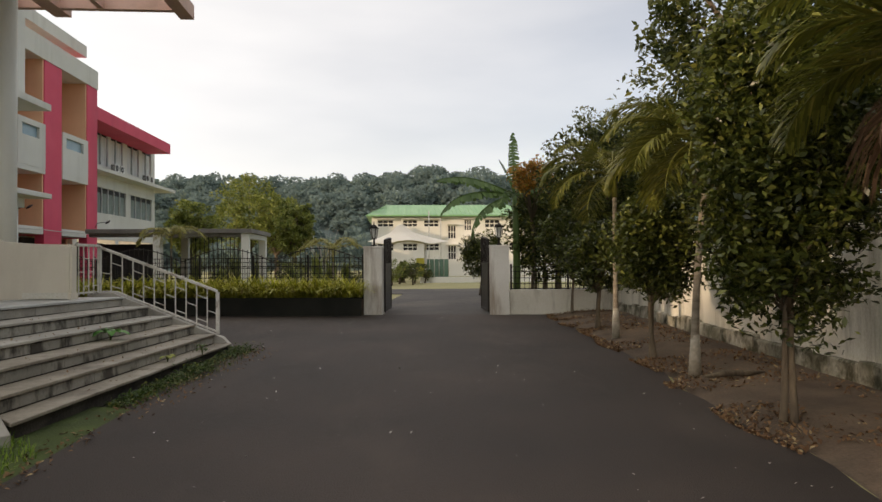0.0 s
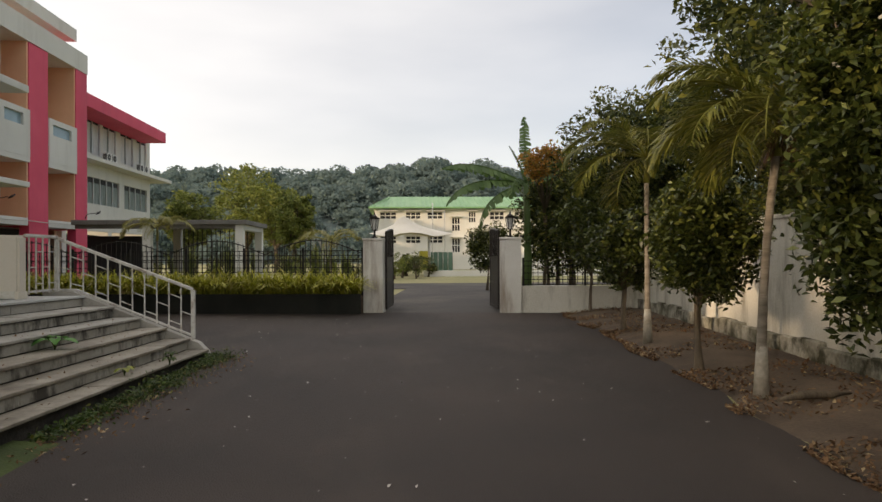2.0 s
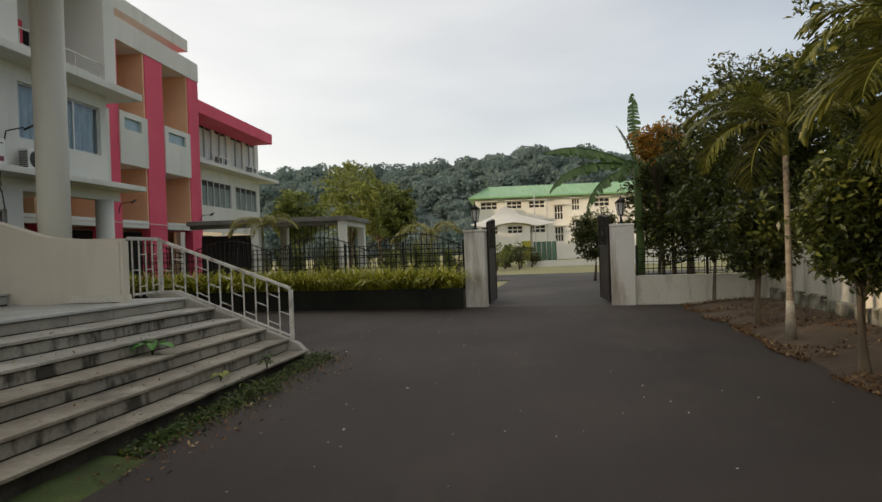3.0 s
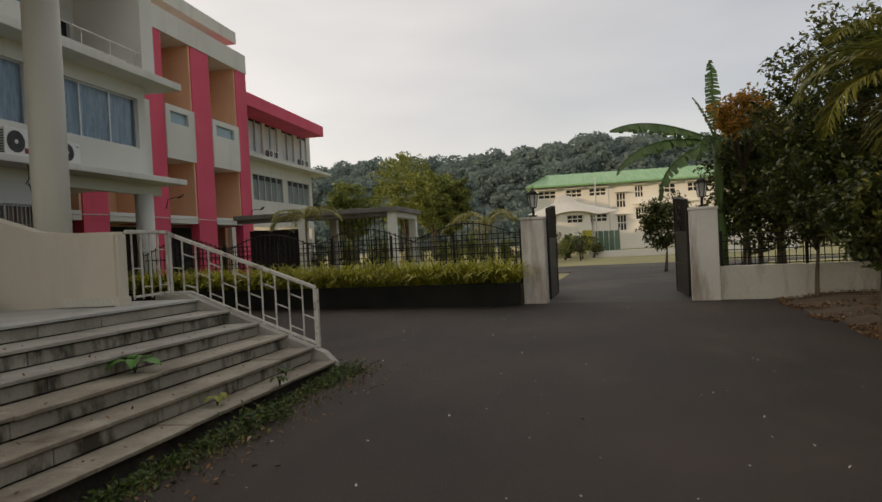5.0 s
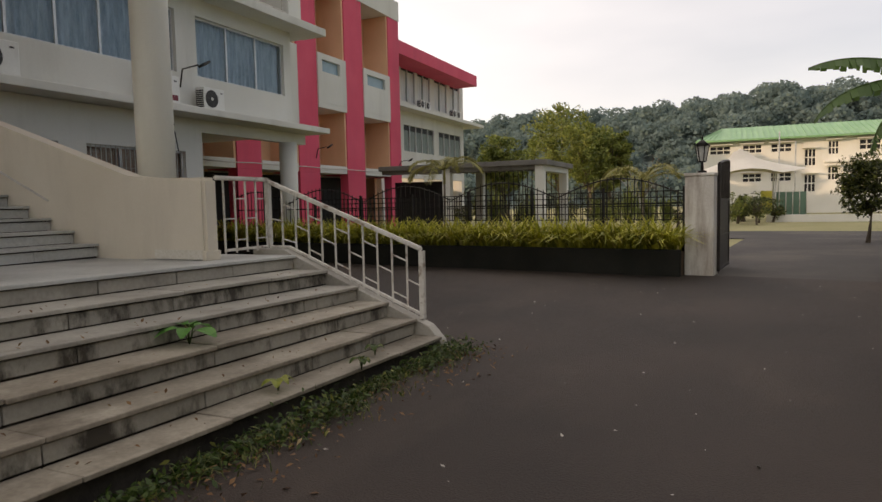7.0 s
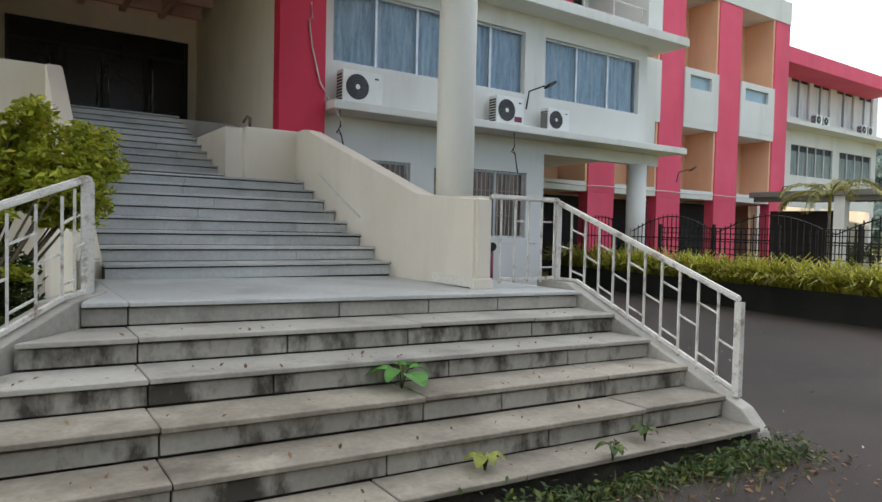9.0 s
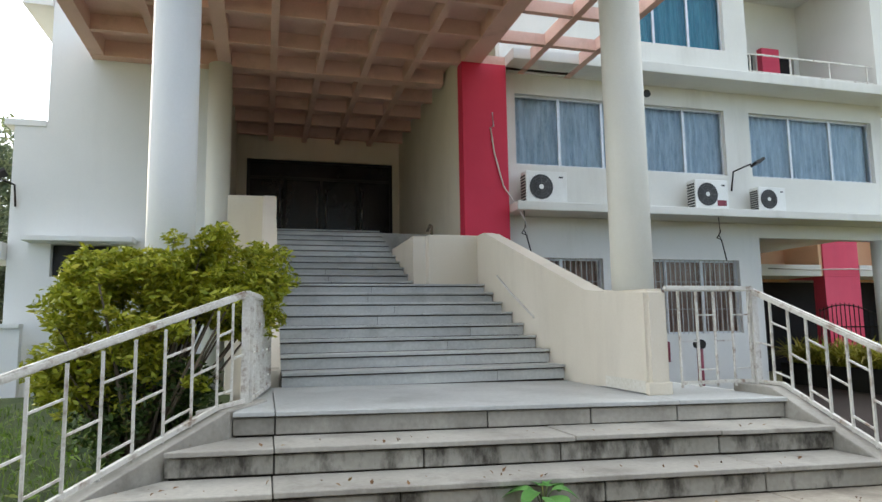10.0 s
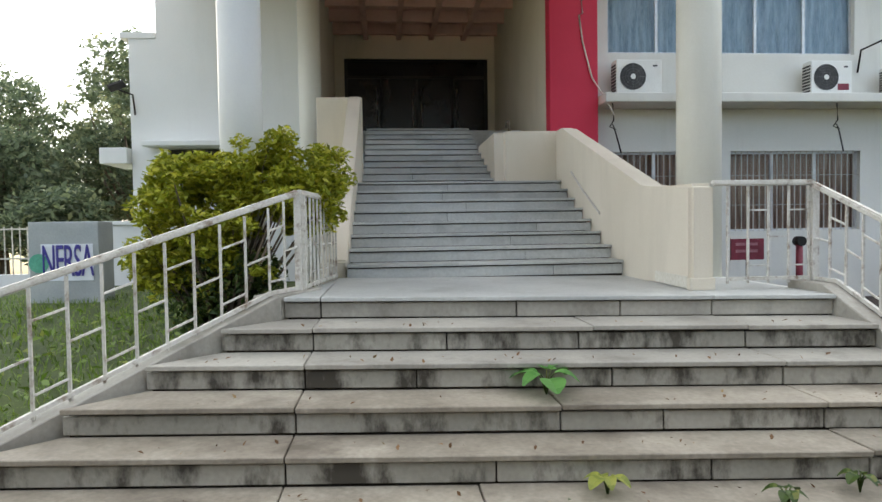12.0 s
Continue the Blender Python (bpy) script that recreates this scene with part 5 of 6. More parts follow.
tree(7.9, 20.9, "leafy tree behind the gate wall", 2.2, (-0.8, 0, 3.95), (2.15, 2.0, 2.3), 300, 90, 0.42, 0.14, M_LEAF_MID, 7, 0.14)
tree(9.2, 7.0, "dense broadleaf tree behind the boundary wall", 2.6, (-0.2, 0, 4.6), (2.6, 2.5, 2.6), 220, 90, 0.48, 0.145, M_LEAF_MID, 8, 0.17)
tree(9.0, 2.5, "dense broadleaf tree behind the boundary wall", 2.6, (0, 0, 4.8), (2.6, 2.6, 2.6), 110, 55, 0.5, 0.2, M_LEAF_MID, 9, 0.17)
tree(6.2, 24.2, "leafy dark tree outside the gate", 1.6, (0, 0, 2.6), (1.7, 1.3, 1.7), 150, 60, 0.4, 0.16, M_LEAF_MID, 10, 0.1)
tree(8.6, 25.5, "leafy dark tree outside the gate", 1.8, (0, 0, 3.2), (2.3, 1.6, 2.0), 140, 60, 0.45, 0.18, M_LEAF_MID, 11, 0.12)
tree(5.30, 24.4, "shrubby tree with a patch of orange leaves", 3.4, (-0.25, -1.4, 4.5), (0.66, 0.45, 0.5), 60, 52, 0.26, 0.11, M_LEAF_ORANGE, 12, 0.06, name="orange_tree")
tree(5.9, 25.2, "leafy tree crowding the banana plant outside the gate", 2.2, (0, 0, 3.3), (1.3, 0.9, 1.9), 170, 60, 0.36, 0.14, M_LEAF_MID, 14, 0.08)
tree(4.45, 32.2, "young dark tree outside the gate", 1.0, (0, 0, 2.0), (1.0, 0.9, 1.1), 80, 60, 0.30, 0.14, M_LEAF_DK, 13, 0.04)
for i, (x, y, h, rr) in enumerate(((-15.0, 70, 7.0, 3.9), (-11.5, 67, 5.6, 3.0), (-8.6, 60, 4.6, 2.0), (-17.5, 60, 4.6, 2.6))):
    tree(x, y, "bright yellow-green tree beyond the fence", 2.6, (0, 0, h), (rr * 0.85, rr * 0.85, h * 0.52), 150, 50, rr * 0.20, 0.32, M_LEAF_LIME, 30 + i, 0.2)
tree(-4.6, 47.0, "bare grey-branched tree beyond the fence", 1.6, (0, 0, 2.9), (1.6, 1.6, 1.5), 40, 3, 0.3, 0.12, M_LITTER, 41, 0.07, M_CONC, 3)


def palm(x, y, label, trunk_h, fronds, seed, frond_len=1.9, lime=0.9, dry=(), z0=0.05, lean=(0, 0), r=0.075, name="palm_tree", width=0.42, green=M_PALM):
    rng = np.random.default_rng(seed)
    e = thing(name, label, "palm", pose(x, y, z0))
    bm = bmesh.new()
    pts = [(lean[0] * t * t, lean[1] * t * t, trunk_h * t - (0.1 if t == 0 else 0)) for t in (0, 0.06, 0.2, 0.4, 0.6, 0.8, 1.0)]
    tube(bm, pts, [r * 1.7, r * 1.25, r, r * 0.85, r * 0.8, r * 0.78, r * 0.8], 12)
    tr = part("trunk", bm, M_PALMBARK, e, "grey ringed trunk")
    if lime:
        cyl("limewash", (0, 0, -0.05), (lean[0] * 0.06, lean[1] * 0.06, lime), r * 1.65, M_LIME, tr, r2=r * 1.04, seg=14, label="limewashed foot")
    tip = Vector((lean[0], lean[1], trunk_h))
    bm = bmesh.new()
    tube(bm, [tip - Vector((0, 0, 0.05)), tip + Vector((0, 0, 0.25)), tip + Vector((0, 0, 0.5))], [r * 1.05, r * 0.9, r * 0.5], 10)
    part("crownshaft", bm, green, e)
    for i, (az, el, ln) in enumerate(fronds):
        d = Vector((math.cos(radians(az)), math.sin(radians(az)), 0))
        rach = []
        n = 12
        p = tip + Vector((0, 0, 0.38))
        ang = radians(el)
        for k in range(n + 1):
            rach.append(p.copy())
            p = p + (d * math.cos(ang) + Vector((0, 0, math.sin(ang)))) * (ln * frond_len / n)
            ang -= radians(5.0 + 9.0 * k / n) * (1.35 if i in dry else 1.0)
        bm = bmesh.new()
        tube(bm, rach, [0.02 * (1 - 0.8 * k / n) + 0.003 for k in range(n + 1)], 5)
        fr = part("frond", bm, M_PALM_DRY if i in dry else green, e)
        m = 80 if i in dry else 60
        t = np.repeat(np.linspace(0.16, 0.99, m), 2)
        sgn = np.tile([1.0, -1.0], m)
        idx = np.clip((t * n).astype(int), 0, n - 1)
        fr_ = (t * n - idx)[:, None]
        R = np.array([list(q) for q in rach])
        pos = R[idx] * (1 - fr_) + R[idx + 1] * fr_
        tan = R[idx + 1] - R[idx]
        tan /= np.linalg.norm(tan, axis=1)[:, None]
        side = np.cross(tan, np.array([0, 0, 1.0]))
        side /= np.linalg.norm(side, axis=1)[:, None] + 1e-6
        ll = width * np.sin(np.pi * (0.12 + 0.85 * t)) * rng.uniform(0.8, 1.1, 2 * m) * (0.6 if i in dry else 1.0) + 0.05
        drop = 0.55 if i not in dry else 1.1
        dirv = side * sgn[:, None] * 0.75 + tan * 0.65 + np.array([0, 0, 0.12]) + rng.normal(size=(2 * m, 3)) * 0.10
        dirv /= np.linalg.norm(dirv, axis=1)[:, None]
        w = np.cross(dirv, np.array([0.2, 0.1, 1.0]))
        w /= np.linalg.norm(w, axis=1)[:, None] + 1e-6
        ww = (0.006 if i in dry else 0.013) + 0.004 * rng.uniform(-1, 1, (2 * m, 1))
        mid = pos + dirv * ll[:, None] * 0.55 + np.array([0, 0, -1.0]) * ll[:, None] * 0.12 * drop
        end = pos + dirv * ll[:, None] * 0.92 + np.array([0, 0, -1.0]) * ll[:, None] * 0.55 * drop
        q1 = np.stack([pos - w * ww * 0.6, pos + w * ww * 0.6, mid + w * ww, mid - w * ww], 1)
        q2 = np.stack([mid - w * ww, mid + w * ww, end + w * ww * 0.15, end - w * ww * 0.15], 1)
        quads("frond_blade", np.concatenate([q1, q2]), M_PALM_DRY if i in dry else green, fr)
    return e


PALM_A = [(200, 25, 1.0), (165, 60, 1.1), (110, 65, 1.0), (250, 50, 1.0), (300, 30, 0.9), (20, 40, 1.0), (60, 25, 0.9), (150, 20, 1.1), (215, 5, 0.95), (340, 65, 1.0), (280, -50, 0.36), (180, 45, 1.1), (235, 22, 1.05), (130, 40, 1.0), (175, -8, 0.8)]
palm(4.42, 9.7, "slender palm with a limewashed foot and drooping fronds", 2.72, PALM_A, 51, 1.5, 0.55, dry=(10,), lean=(0.2, 0), r=0.055, width=0.55)
palm(4.82, 14.04, "slender palm with a limewashed foot", 2.9, [(195, 15, 1.0), (150, 50, 1.0), (100, 60, 0.9), (250, 40, 1.0), (310, 30, 0.9), (30, 40, 0.9), (220, -5, 0.9), (350, 60, 1.0), (175, 35, 1.0), (205, 55, 1.0)], 52, 1.75, 0.6, r=0.055, width=0.5)
palm(4.15, 4.9, "palm with a hanging dry brown frond", 2.45, [(150, 45, 1.0), (185, 62, 1.0), (125, 25, 1.0), (100, 50, 0.9), (172, 0, 0.85), (60, 40, 1.0), (10, 30, 1.0), (290, 40, 1.0), (330, 60, 0.9), (140, 65, 1.1), (110, 35, 1.1)], 53, 1.55, 0.6, dry=(4,), r=0.055, width=0.6)
palm(-7.5, 24.6, "small feathery palm behind the iron fence", 2.2, [(0, 35, 1.0), (45, 50, 0.9), (90, 40, 1.0), (135, 45, 0.9), (180, 25, 1.0), (225, 40, 0.9), (270, 20, 1.0), (315, 45, 0.9)], 54, 1.4, 0, r=0.038, z0=0.0, width=0.34, green=M_PALM_PALE)
palm(-2.0, 26.0, "small feathery palm behind the iron fence", 1.7, [(0, 30, 1.0), (45, 45, 0.9), (90, 35, 1.0), (135, 50, 0.9), (180, 30, 1.0), (225, 45, 0.9), (270, 25, 1.0), (315, 50, 0.9)], 55, 1.7, 0, r=0.045, z0=0.0, width=0.36, green=M_PALM_PALE)


def spiky_shrub(x, y, h, seed):
    rng = np.random.default_rng(seed)
    e = thing("spiky_shrub", "upright yellow-green strap-leaved shrub beyond the fence", "shrub", pose(x, y, -0.03), "shrubs beyond the fence")
    bm = bmesh.new()
    tube(bm, [(0, 0, -0.05), (0.02, 0.01, h * 0.3), (0, 0, h * 0.55)], [0.05, 0.045, 0.04], 8)
    part("stem", bm, M_BARK, e)
    m = 120
    bs = np.stack([rng.normal(size=m) * 0.12, rng.normal(size=m) * 0.12, rng.uniform(0.05, 0.6, m) * h], 1)
    quads("leaf_tuft", blades(bs, rng, h * 0.62, 0.07, 0.55, 4), M_LEAF_LIME, e)


for i, (x, y) in enumerate(((-12.2, 40.0), (-10.9, 38.8), (-9.7, 39.6), (-8.6, 38.2), (-7.5, 39.4), (-5.4, 37.5), (-4.2, 38.8), (-3.2, 37.0), (-2.4, 38.4))):
    spiky_shrub(x, y, 1.9 + 0.35 * math.sin(2.3 * i), 300 + i)


def banana(x, y):
    e = thing("banana_plant", "tall banana plant with torn arching leaves", "banana plant", pose(x, y, 0))
    bm = bmesh.new()
    tube(bm, [(0, 0, -0.05), (0.02, 0, 1.4), (0.0, 0, 2.8), (-0.05, 0, 4.0)], [0.16, 0.14, 0.12, 0.08], 12)
    part("stem", bm, M_BANANA, e)
    rng = np.random.default_rng(77)
    for ang, el, ln, bend in ((182, 24, 2.9, 4.6), (188, 6, 3.0, 7.0), (85, 84, 2.3, 1.0), (200, -18, 2.5, 8.0), (20, 30, 1.6, 9.0), (240, 10, 1.7, 12.0), (150, 72, 1.4, 2.0)):
        d = Vector((math.cos(radians(ang)), math.sin(radians(ang)), 0))
        side = Vector((-d.y, d.x, 0))
        a = radians(el)
        p = Vector((-0.05, 0, 4.0))
        pts = []
        n = 22
        for k in range(n + 1):
            pts.append((p.copy(), a))
            p = p + (d * math.cos(a) + Vector((0, 0, math.sin(a)))) * ln / n
            a -= radians(bend * k / n)
        bm = bmesh.new()
        tube(bm, [q for q, _ in pts], [0.03 * (1 - 0.8 * k / n) + 0.004 for k in range(n + 1)], 6)
        blade = part("midrib", bm, M_BANANA, e)
        cs = []
        for k in range(3, n):
            f0, f1 = (k - 3) / (n - 3), (k - 2) / (n - 3)
            for s in (1, -1):
                w0 = (0.21 if el > 60 else 0.36) * math.sin(math.pi * min(1, 0.1 + 0.88 * f0)) ** 0.6
                w1 = (0.21 if el > 60 else 0.36) * math.sin(math.pi * min(1, 0.1 + 0.88 * f1)) ** 0.6
                tear = rng.uniform(0.3, 0.8) if rng.uniform() < 0.16 else 0.0
                dn = (0.10 if el > 60 else 0.70) + 0.12 * math.sin(2.1 * k + s)
                a0, a1 = pts[k][0], pts[k + 1][0]
                o0 = a0 + side * s * w0 * (1 - 0.55 * dn) - Vector((0, 0, w0 * dn))
                o1 = a1.lerp(a0, tear) + side * s * w1 * (1 - 0.55 * dn) - Vector((0, 0, w1 * dn))
                cs.append([list(a0), list(a1), list(o1), list(o0)])
        quads("blade", np.array(cs), M_BANANA, blade)
    return e


banana(4.65, 24.0)

# golden shrub beside the landing
rng = np.random.default_rng(61)
e = thing("golden_shrub", "bushy golden-green shrub beside the steps", "shrub", pose(-6.05, 8.1, 0.2))
c1, k1 = scatter_crown(rng, (0.0, -0.2, 1.53), (0.45, 0.52, 0.66), 100, 110, 0.15, 0.065, 0.6)
c2, k2 = scatter_crown(rng, (-0.32, 0.74, 1.88), (0.42, 0.48, 0.48), 84, 110, 0.14, 0.065, 0.6)
c4, k4 = scatter_crown(rng, (0.05, -0.58, 1.12), (0.30, 0.24, 0.34), 26, 90, 0.13, 0.065, 0.5)
c5, k5 = scatter_crown(rng, (-0.1, 0.28, 1.82), (0.35, 0.32, 0.36), 36, 90, 0.13, 0.065, 0.5)
c6, k6 = scatter_crown(rng, (0.0, 0.12, 1.55), (0.52, 0.92, 0.72), 46, 60, 0.10, 0.065, 0.95)
c1, k1 = np.concatenate([c1, c4, c6]), np.concatenate([k1, k4, k6])
c2, k2 = np.concatenate([c2, c5]), np.concatenate([k2, k5])
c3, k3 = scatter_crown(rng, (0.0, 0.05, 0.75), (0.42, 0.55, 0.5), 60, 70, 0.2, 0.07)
bm = bmesh.new()
for q in list(k1[::6]) + list(k2[::6]) + list(k3[::8]):
    tube(bm, [(rng.uniform(-0.1, 0.1), rng.uniform(-0.2, 0.1), -0.1), (q[0] * 0.4, q[1] * 0.4, q[2] * 0.5), tuple(q)], [0.03, 0.018, 0.006], 5)
part("stem", bm, M_BARK, e)
quads("foliage", leaf_corners(np.concatenate([c1, c2]), 0.072, rng, droop=-0.1), M_LEAF_YEL, e)
# low inner leaves take the darker green of the weeds
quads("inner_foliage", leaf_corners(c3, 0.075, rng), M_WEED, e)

# trees and low wall beyond the lawn
# trees beyond y -13 are added out of view to shade the drive
for i, (x, y, h, rr) in enumerate(((-24, 1.0, 5.2, 2.6), (-25, -4.5, 4.6, 2.7), (-21, -2.2, 3.0, 1.9), (-30, -9.5, 6.0, 3.4), (-24, -13.5, 5.4, 3.2), (-34, -2.0, 6.6, 3.4), (-22, -19, 5.6, 3.4), (-28, 3.6, 5.4, 2.6), (-32, -15, 7.0, 3.8), (-27, -1.6, 3.6, 2.4), (-30, 0.8, 4.6, 3.0), (-19.5, 0.2, 1.7, 1.2), (-20.5, -3.6, 1.8, 1.4))):
    tree(x, y, "tall leafy tree standing beyond the lawn", 1.6, (0, 0, h), (rr, rr, h * 0.62), 170, 60, 0.55, 0.22, M_LEAF_BACK, 70 + i, 0.16)
e = thing("lawn_wall", "low white wall with a flat coping behind the lawn", "wall", kind=S)
box("wall", (-13.6, 3.6, -0.05), (-13.45, 4.84, 1.75), M_WHITE, e)
box("coping", (-13.65, 3.58, 1.75), (-13.40, 4.84, 1.83), M_WHITE, e, bevel=0.01)
box("wall", (-13.6, -20, -0.05), (-13.45, 3.6, 0.78), M_WHITE, e)
e = thing("lawn_fence", "pale steel railing on the low lawn wall", "fence")
for k in range(60):
    bar("upright", (-13.52, 3.5 - 0.15 * k, 0.78), (-13.52, 3.5 - 0.15 * k, 1.75), 0.02, M_RAIL, e)
for z in (1.1, 1.7):
    bar("rail", (-13.50, 3.55, z), (-13.50, -5.5, z), 0.03, M_RAIL, e)

# sign block
e = thing("sign_block", "grey rendered sign block with a white face", "sign", pose(-9.98, 4.82, 0.52))
bm = bmesh.new()
add_box(bm, (-0.55, -0.51, -0.15), (0.0, 0.51, 1.26), None, 0.015)
part("block", bm, M_SIGN, e)
box("face", (0.001, -0.33, 0.36), (0.012, 0.43, 0.92), M_SIGNFACE, e, "white sign face")
cu = bpy.data.curves.new("lettering", "FONT")
cu.body = "NFRSA"
cu.size, cu.extrude, cu.align_x, cu.align_y, cu.space_character = 0.50, 0.008, "CENTER", "CENTER", 0.92
tmp = new("lettering", cu)
bpy.context.view_layer.update()
me = bpy.data.meshes.new_from_object(tmp.evaluated_get(bpy.context.evaluated_depsgraph_get()))
bpy.data.objects.remove(tmp)
lt = link("lettering", me, M_BLUE, e, "blue raised capital letters")
lt.matrix_basis = Matrix.Translation((0.022, 0.06, 0.64)) @ pose(0, 0, 0, 90, 0, 90) @ Matrix.Diagonal((0.54, 1.38, 1, 1))
bm = bmesh.new()
add_cyl(bm, (0.0135, -0.36, 0.63), (0.0215, -0.36, 0.63), 0.145, seg=24)
part("emblem", bm, M_GREENLOGO, e, "round green emblem")

# ---------------------------------------------------------------- distance
far = thing("far_building", "cream three-storey building with a green metal roof", "building")
FB = 75.0
WINS = [(-1.63, 0.15, 5.6, 6.37), (1.23, 2.83, 5.6, 6.37), (3.62, 5.3, 5.6, 6.37), (6.35, 7.24, 4.24, 5.75), (6.35, 7.24, 1.86, 3.45), (8.22, 9.02, 5.19, 6.4), (8.22, 9.02, 2.9, 4.1),
        (-1.63, 0.15, 2.9, 3.7), (1.23, 2.83, 2.9, 3.7), (3.62, 5.3, 2.9, 3.7), (10.6, 12.2, 5.5, 6.4), (13.4, 15.0, 5.5, 6.4), (16.2, 17.8, 5.5, 6.4), (10.6, 12.2, 2.9, 3.8), (13.4, 15.0, 2.9, 3.8), (16.2, 17.8, 2.9, 3.8)]
holed("wall", "y", FB, FB + 0.3, -2.3, 26, -0.3, 6.95, WINS, M_FARWALL, far)
box("side_wall", (-2.3, FB + 0.3, -0.3), (-2.0, FB + 12, 6.95), M_FARWALL, far)
for u0, u1, z0, z1 in WINS:
    w = box("window", (u0, FB + 0.16, z0), (u1, FB + 0.2, z1), M_DARK, far, "dark window glass")
    holed("frame", "y", FB + 0.06, FB + 0.12, u0 + 0.001, u1 - 0.001, z0 + 0.001, z1 - 0.001,
          [(u0 + (u1 - u0) * k / 3 + 0.04, u0 + (u1 - u0) * (k + 1) / 3 - 0.04, z0 + 0.06 + (z1 - z0) * 0.5 * j, z0 + (z1 - z0) * 0.5 * (j + 1) - 0.04) for k in range(3) for j in range(2)], M_FARWALL, w)
    box("sunshade", (u0 - 0.2, FB - 0.45, z1 + 0.08), (u1 + 0.2, FB - 0.002, z1 + 0.16), M_FARWALL, far)
box("band", (-2.35, FB - 0.3, 4.25), (5.9, FB - 0.003, 4.42), M_FARWALL, far)
box("band", (7.9, FB - 0.3, 4.5), (26, FB - 0.003, 4.66), M_FARWALL, far)
bm = bmesh.new()
v = [bm.verts.new(p) for p in ((-2.9, FB - 0.9, 6.9), (26.5, FB - 0.9, 6.9), (25.0, FB + 6, 8.6), (-0.6, FB + 6, 8.6), (-2.9, FB + 13, 6.9), (26.5, FB + 13, 6.9), (-2.9, FB - 0.9, 6.75), (26.5, FB - 0.9, 6.75), (-2.9, FB + 13, 6.75), (26.5, FB + 13, 6.75))]
for f in ((0, 1, 2, 3), (3, 2, 5, 4), (0, 3, 4), (1, 5, 2), (6, 7, 1, 0), (8, 4, 5, 9), (6, 0, 4, 8), (7, 9, 5, 1), (6, 8, 9, 7)):
    bm.faces.new([v[i] for i in f])
part("roof", bm, M_GREENROOF, far, "faded green metal roof")
bm = bmesh.new()
for k in range(60):
    x = -2.8 + 29.2 * k / 60
    rail_bar(bm, (x, FB - 0.9, 6.93), (min(max(x, -0.6), 25.0), FB + 6, 8.63), 0.05, 0.05)
part("roof_seam", bm, M_GREENROOF, far)

tent = thing("tensile_tent", "cream tensile canopy with a pointed peak on poles", "tent", pose(0.8, 55, 0))
bm = bmesh.new()
n, rings = 24, 7
grid = []
for j in range(rings):
    f = j / (rings - 1)
    row = []
    for k in range(n):
        a = 2 * math.pi * k / n
        reach = (0.15 + f) * (1 + 0.12 * math.cos(4 * a) * f)
        z = 4.6 - 1.25 * f ** 0.55 - 0.28 * f * f * (1 - math.cos(4 * a)) * 0.5
        row.append(bm.verts.new((reach * 2.6 * math.cos(a) + 0.6 * f, reach * 2.0 * math.sin(a), z)))
    grid.append(row)
for r1, r2 in zip(grid, grid[1:]):
    for k in range(n):
        bm.faces.new((r1[k], r1[(k + 1) % n], r2[(k + 1) % n], r2[k])).smooth = True
part("membrane", bm, M_TENT, tent)
for a in (45, 135, 225, 315):
    x, y = 2.2 * math.cos(radians(a)) + 0.5, 1.7 * math.sin(radians(a))
    cyl("pole", (x, y, -0.1), (x, y, 3.3), 0.05, M_RAIL, tent, seg=8)
cyl("finial", (0, 0, 4.5), (0, 0, 4.75), 0.38, M_TENT, tent, r2=0.05, seg=12)
cab = thing("mesh_enclosure", "greenish mesh enclosure beyond the road", "enclosure", pose(2.9, 58, 0))
box("front", (0, 0, 0), (2.1, 0.06, 1.85), M_BOXGREEN, cab)
box("side", (0, 0.06, 0), (0.06, 3.0, 1.85), M_BOXGREEN, cab)
box("panel", (-0.75, -0.2, 0.35), (-0.02, -0.14, 1.95), M_YELLOW, cab, "yellow panel")
for k in range(6):
    cyl("post", (0.42 * k, -0.05, 0), (0.42 * k, -0.05, 2.05), 0.03, M_RAIL, cab, seg=6)
e = thing("low_parapet", "low white wall across the far verge", "wall", kind=S)
box("wall", (2.3, 52.2, -0.05), (16, 52.45, 0.42), M_FARWALL, e)
e = thing("flag_pole", "slim pale pole before the far building", "pole", group="poles")
cyl("pole", (3.4, 60, -0.05), (3.4, 60, 6.2), 0.05, M_RAIL, e, seg=8)
e = thing("flag_pole", "slim pale pole before the far building", "pole", group="poles")
cyl("pole", (4.6, 62, -0.05), (4.6, 62, 5.6), 0.05, M_RAIL, e, seg=8)
# clipped shrubs and bushes beyond the road
rng = np.random.default_rng(91)
for i in range(26):
    x = rng.uniform(-20, 1.6) if i > 5 else rng.uniform(0.2, 3.0)
    y = rng.uniform(42, 56) if i > 5 else rng.uniform(50, 54)
    h = rng.uniform(0.5, 1.1)
    tree(x, y, "rounded bush on the far verge", h * 0.5, (0, 0, h), (h * 0.7, h * 0.7, h * 0.7), 22, 26, 0.3, 0.16, (M_LEAF_LIME, M_LEAF_MID, M_LEAF_MID)[i % 3], 100 + i, 0.05, name="bush")

# wooded hill
def hill_h(x):
    return 22.0 + 1.8 * math.sin(x * 0.031 + 1.4) + 1.2 * math.sin(x * 0.083 + 0.5)


bm = bmesh.new()
rows = []
for j in range(14):
    y = 120 + 100 * j / 13
    row = []
    for i in range(81):
        x = -240 + 6 * i
        f = min(1, max(0, (y - 125) / 80))
        row.append(bm.verts.new((x, y, hill_h(x) * (f * f * (3 - 2 * f)) - 0.6)))
    rows.append(row)
for r1, r2 in zip(rows, rows[1:]):
    for i in range(80):
        bm.faces.new((r1[i], r1[i + 1], r2[i + 1], r2[i])).smooth = True
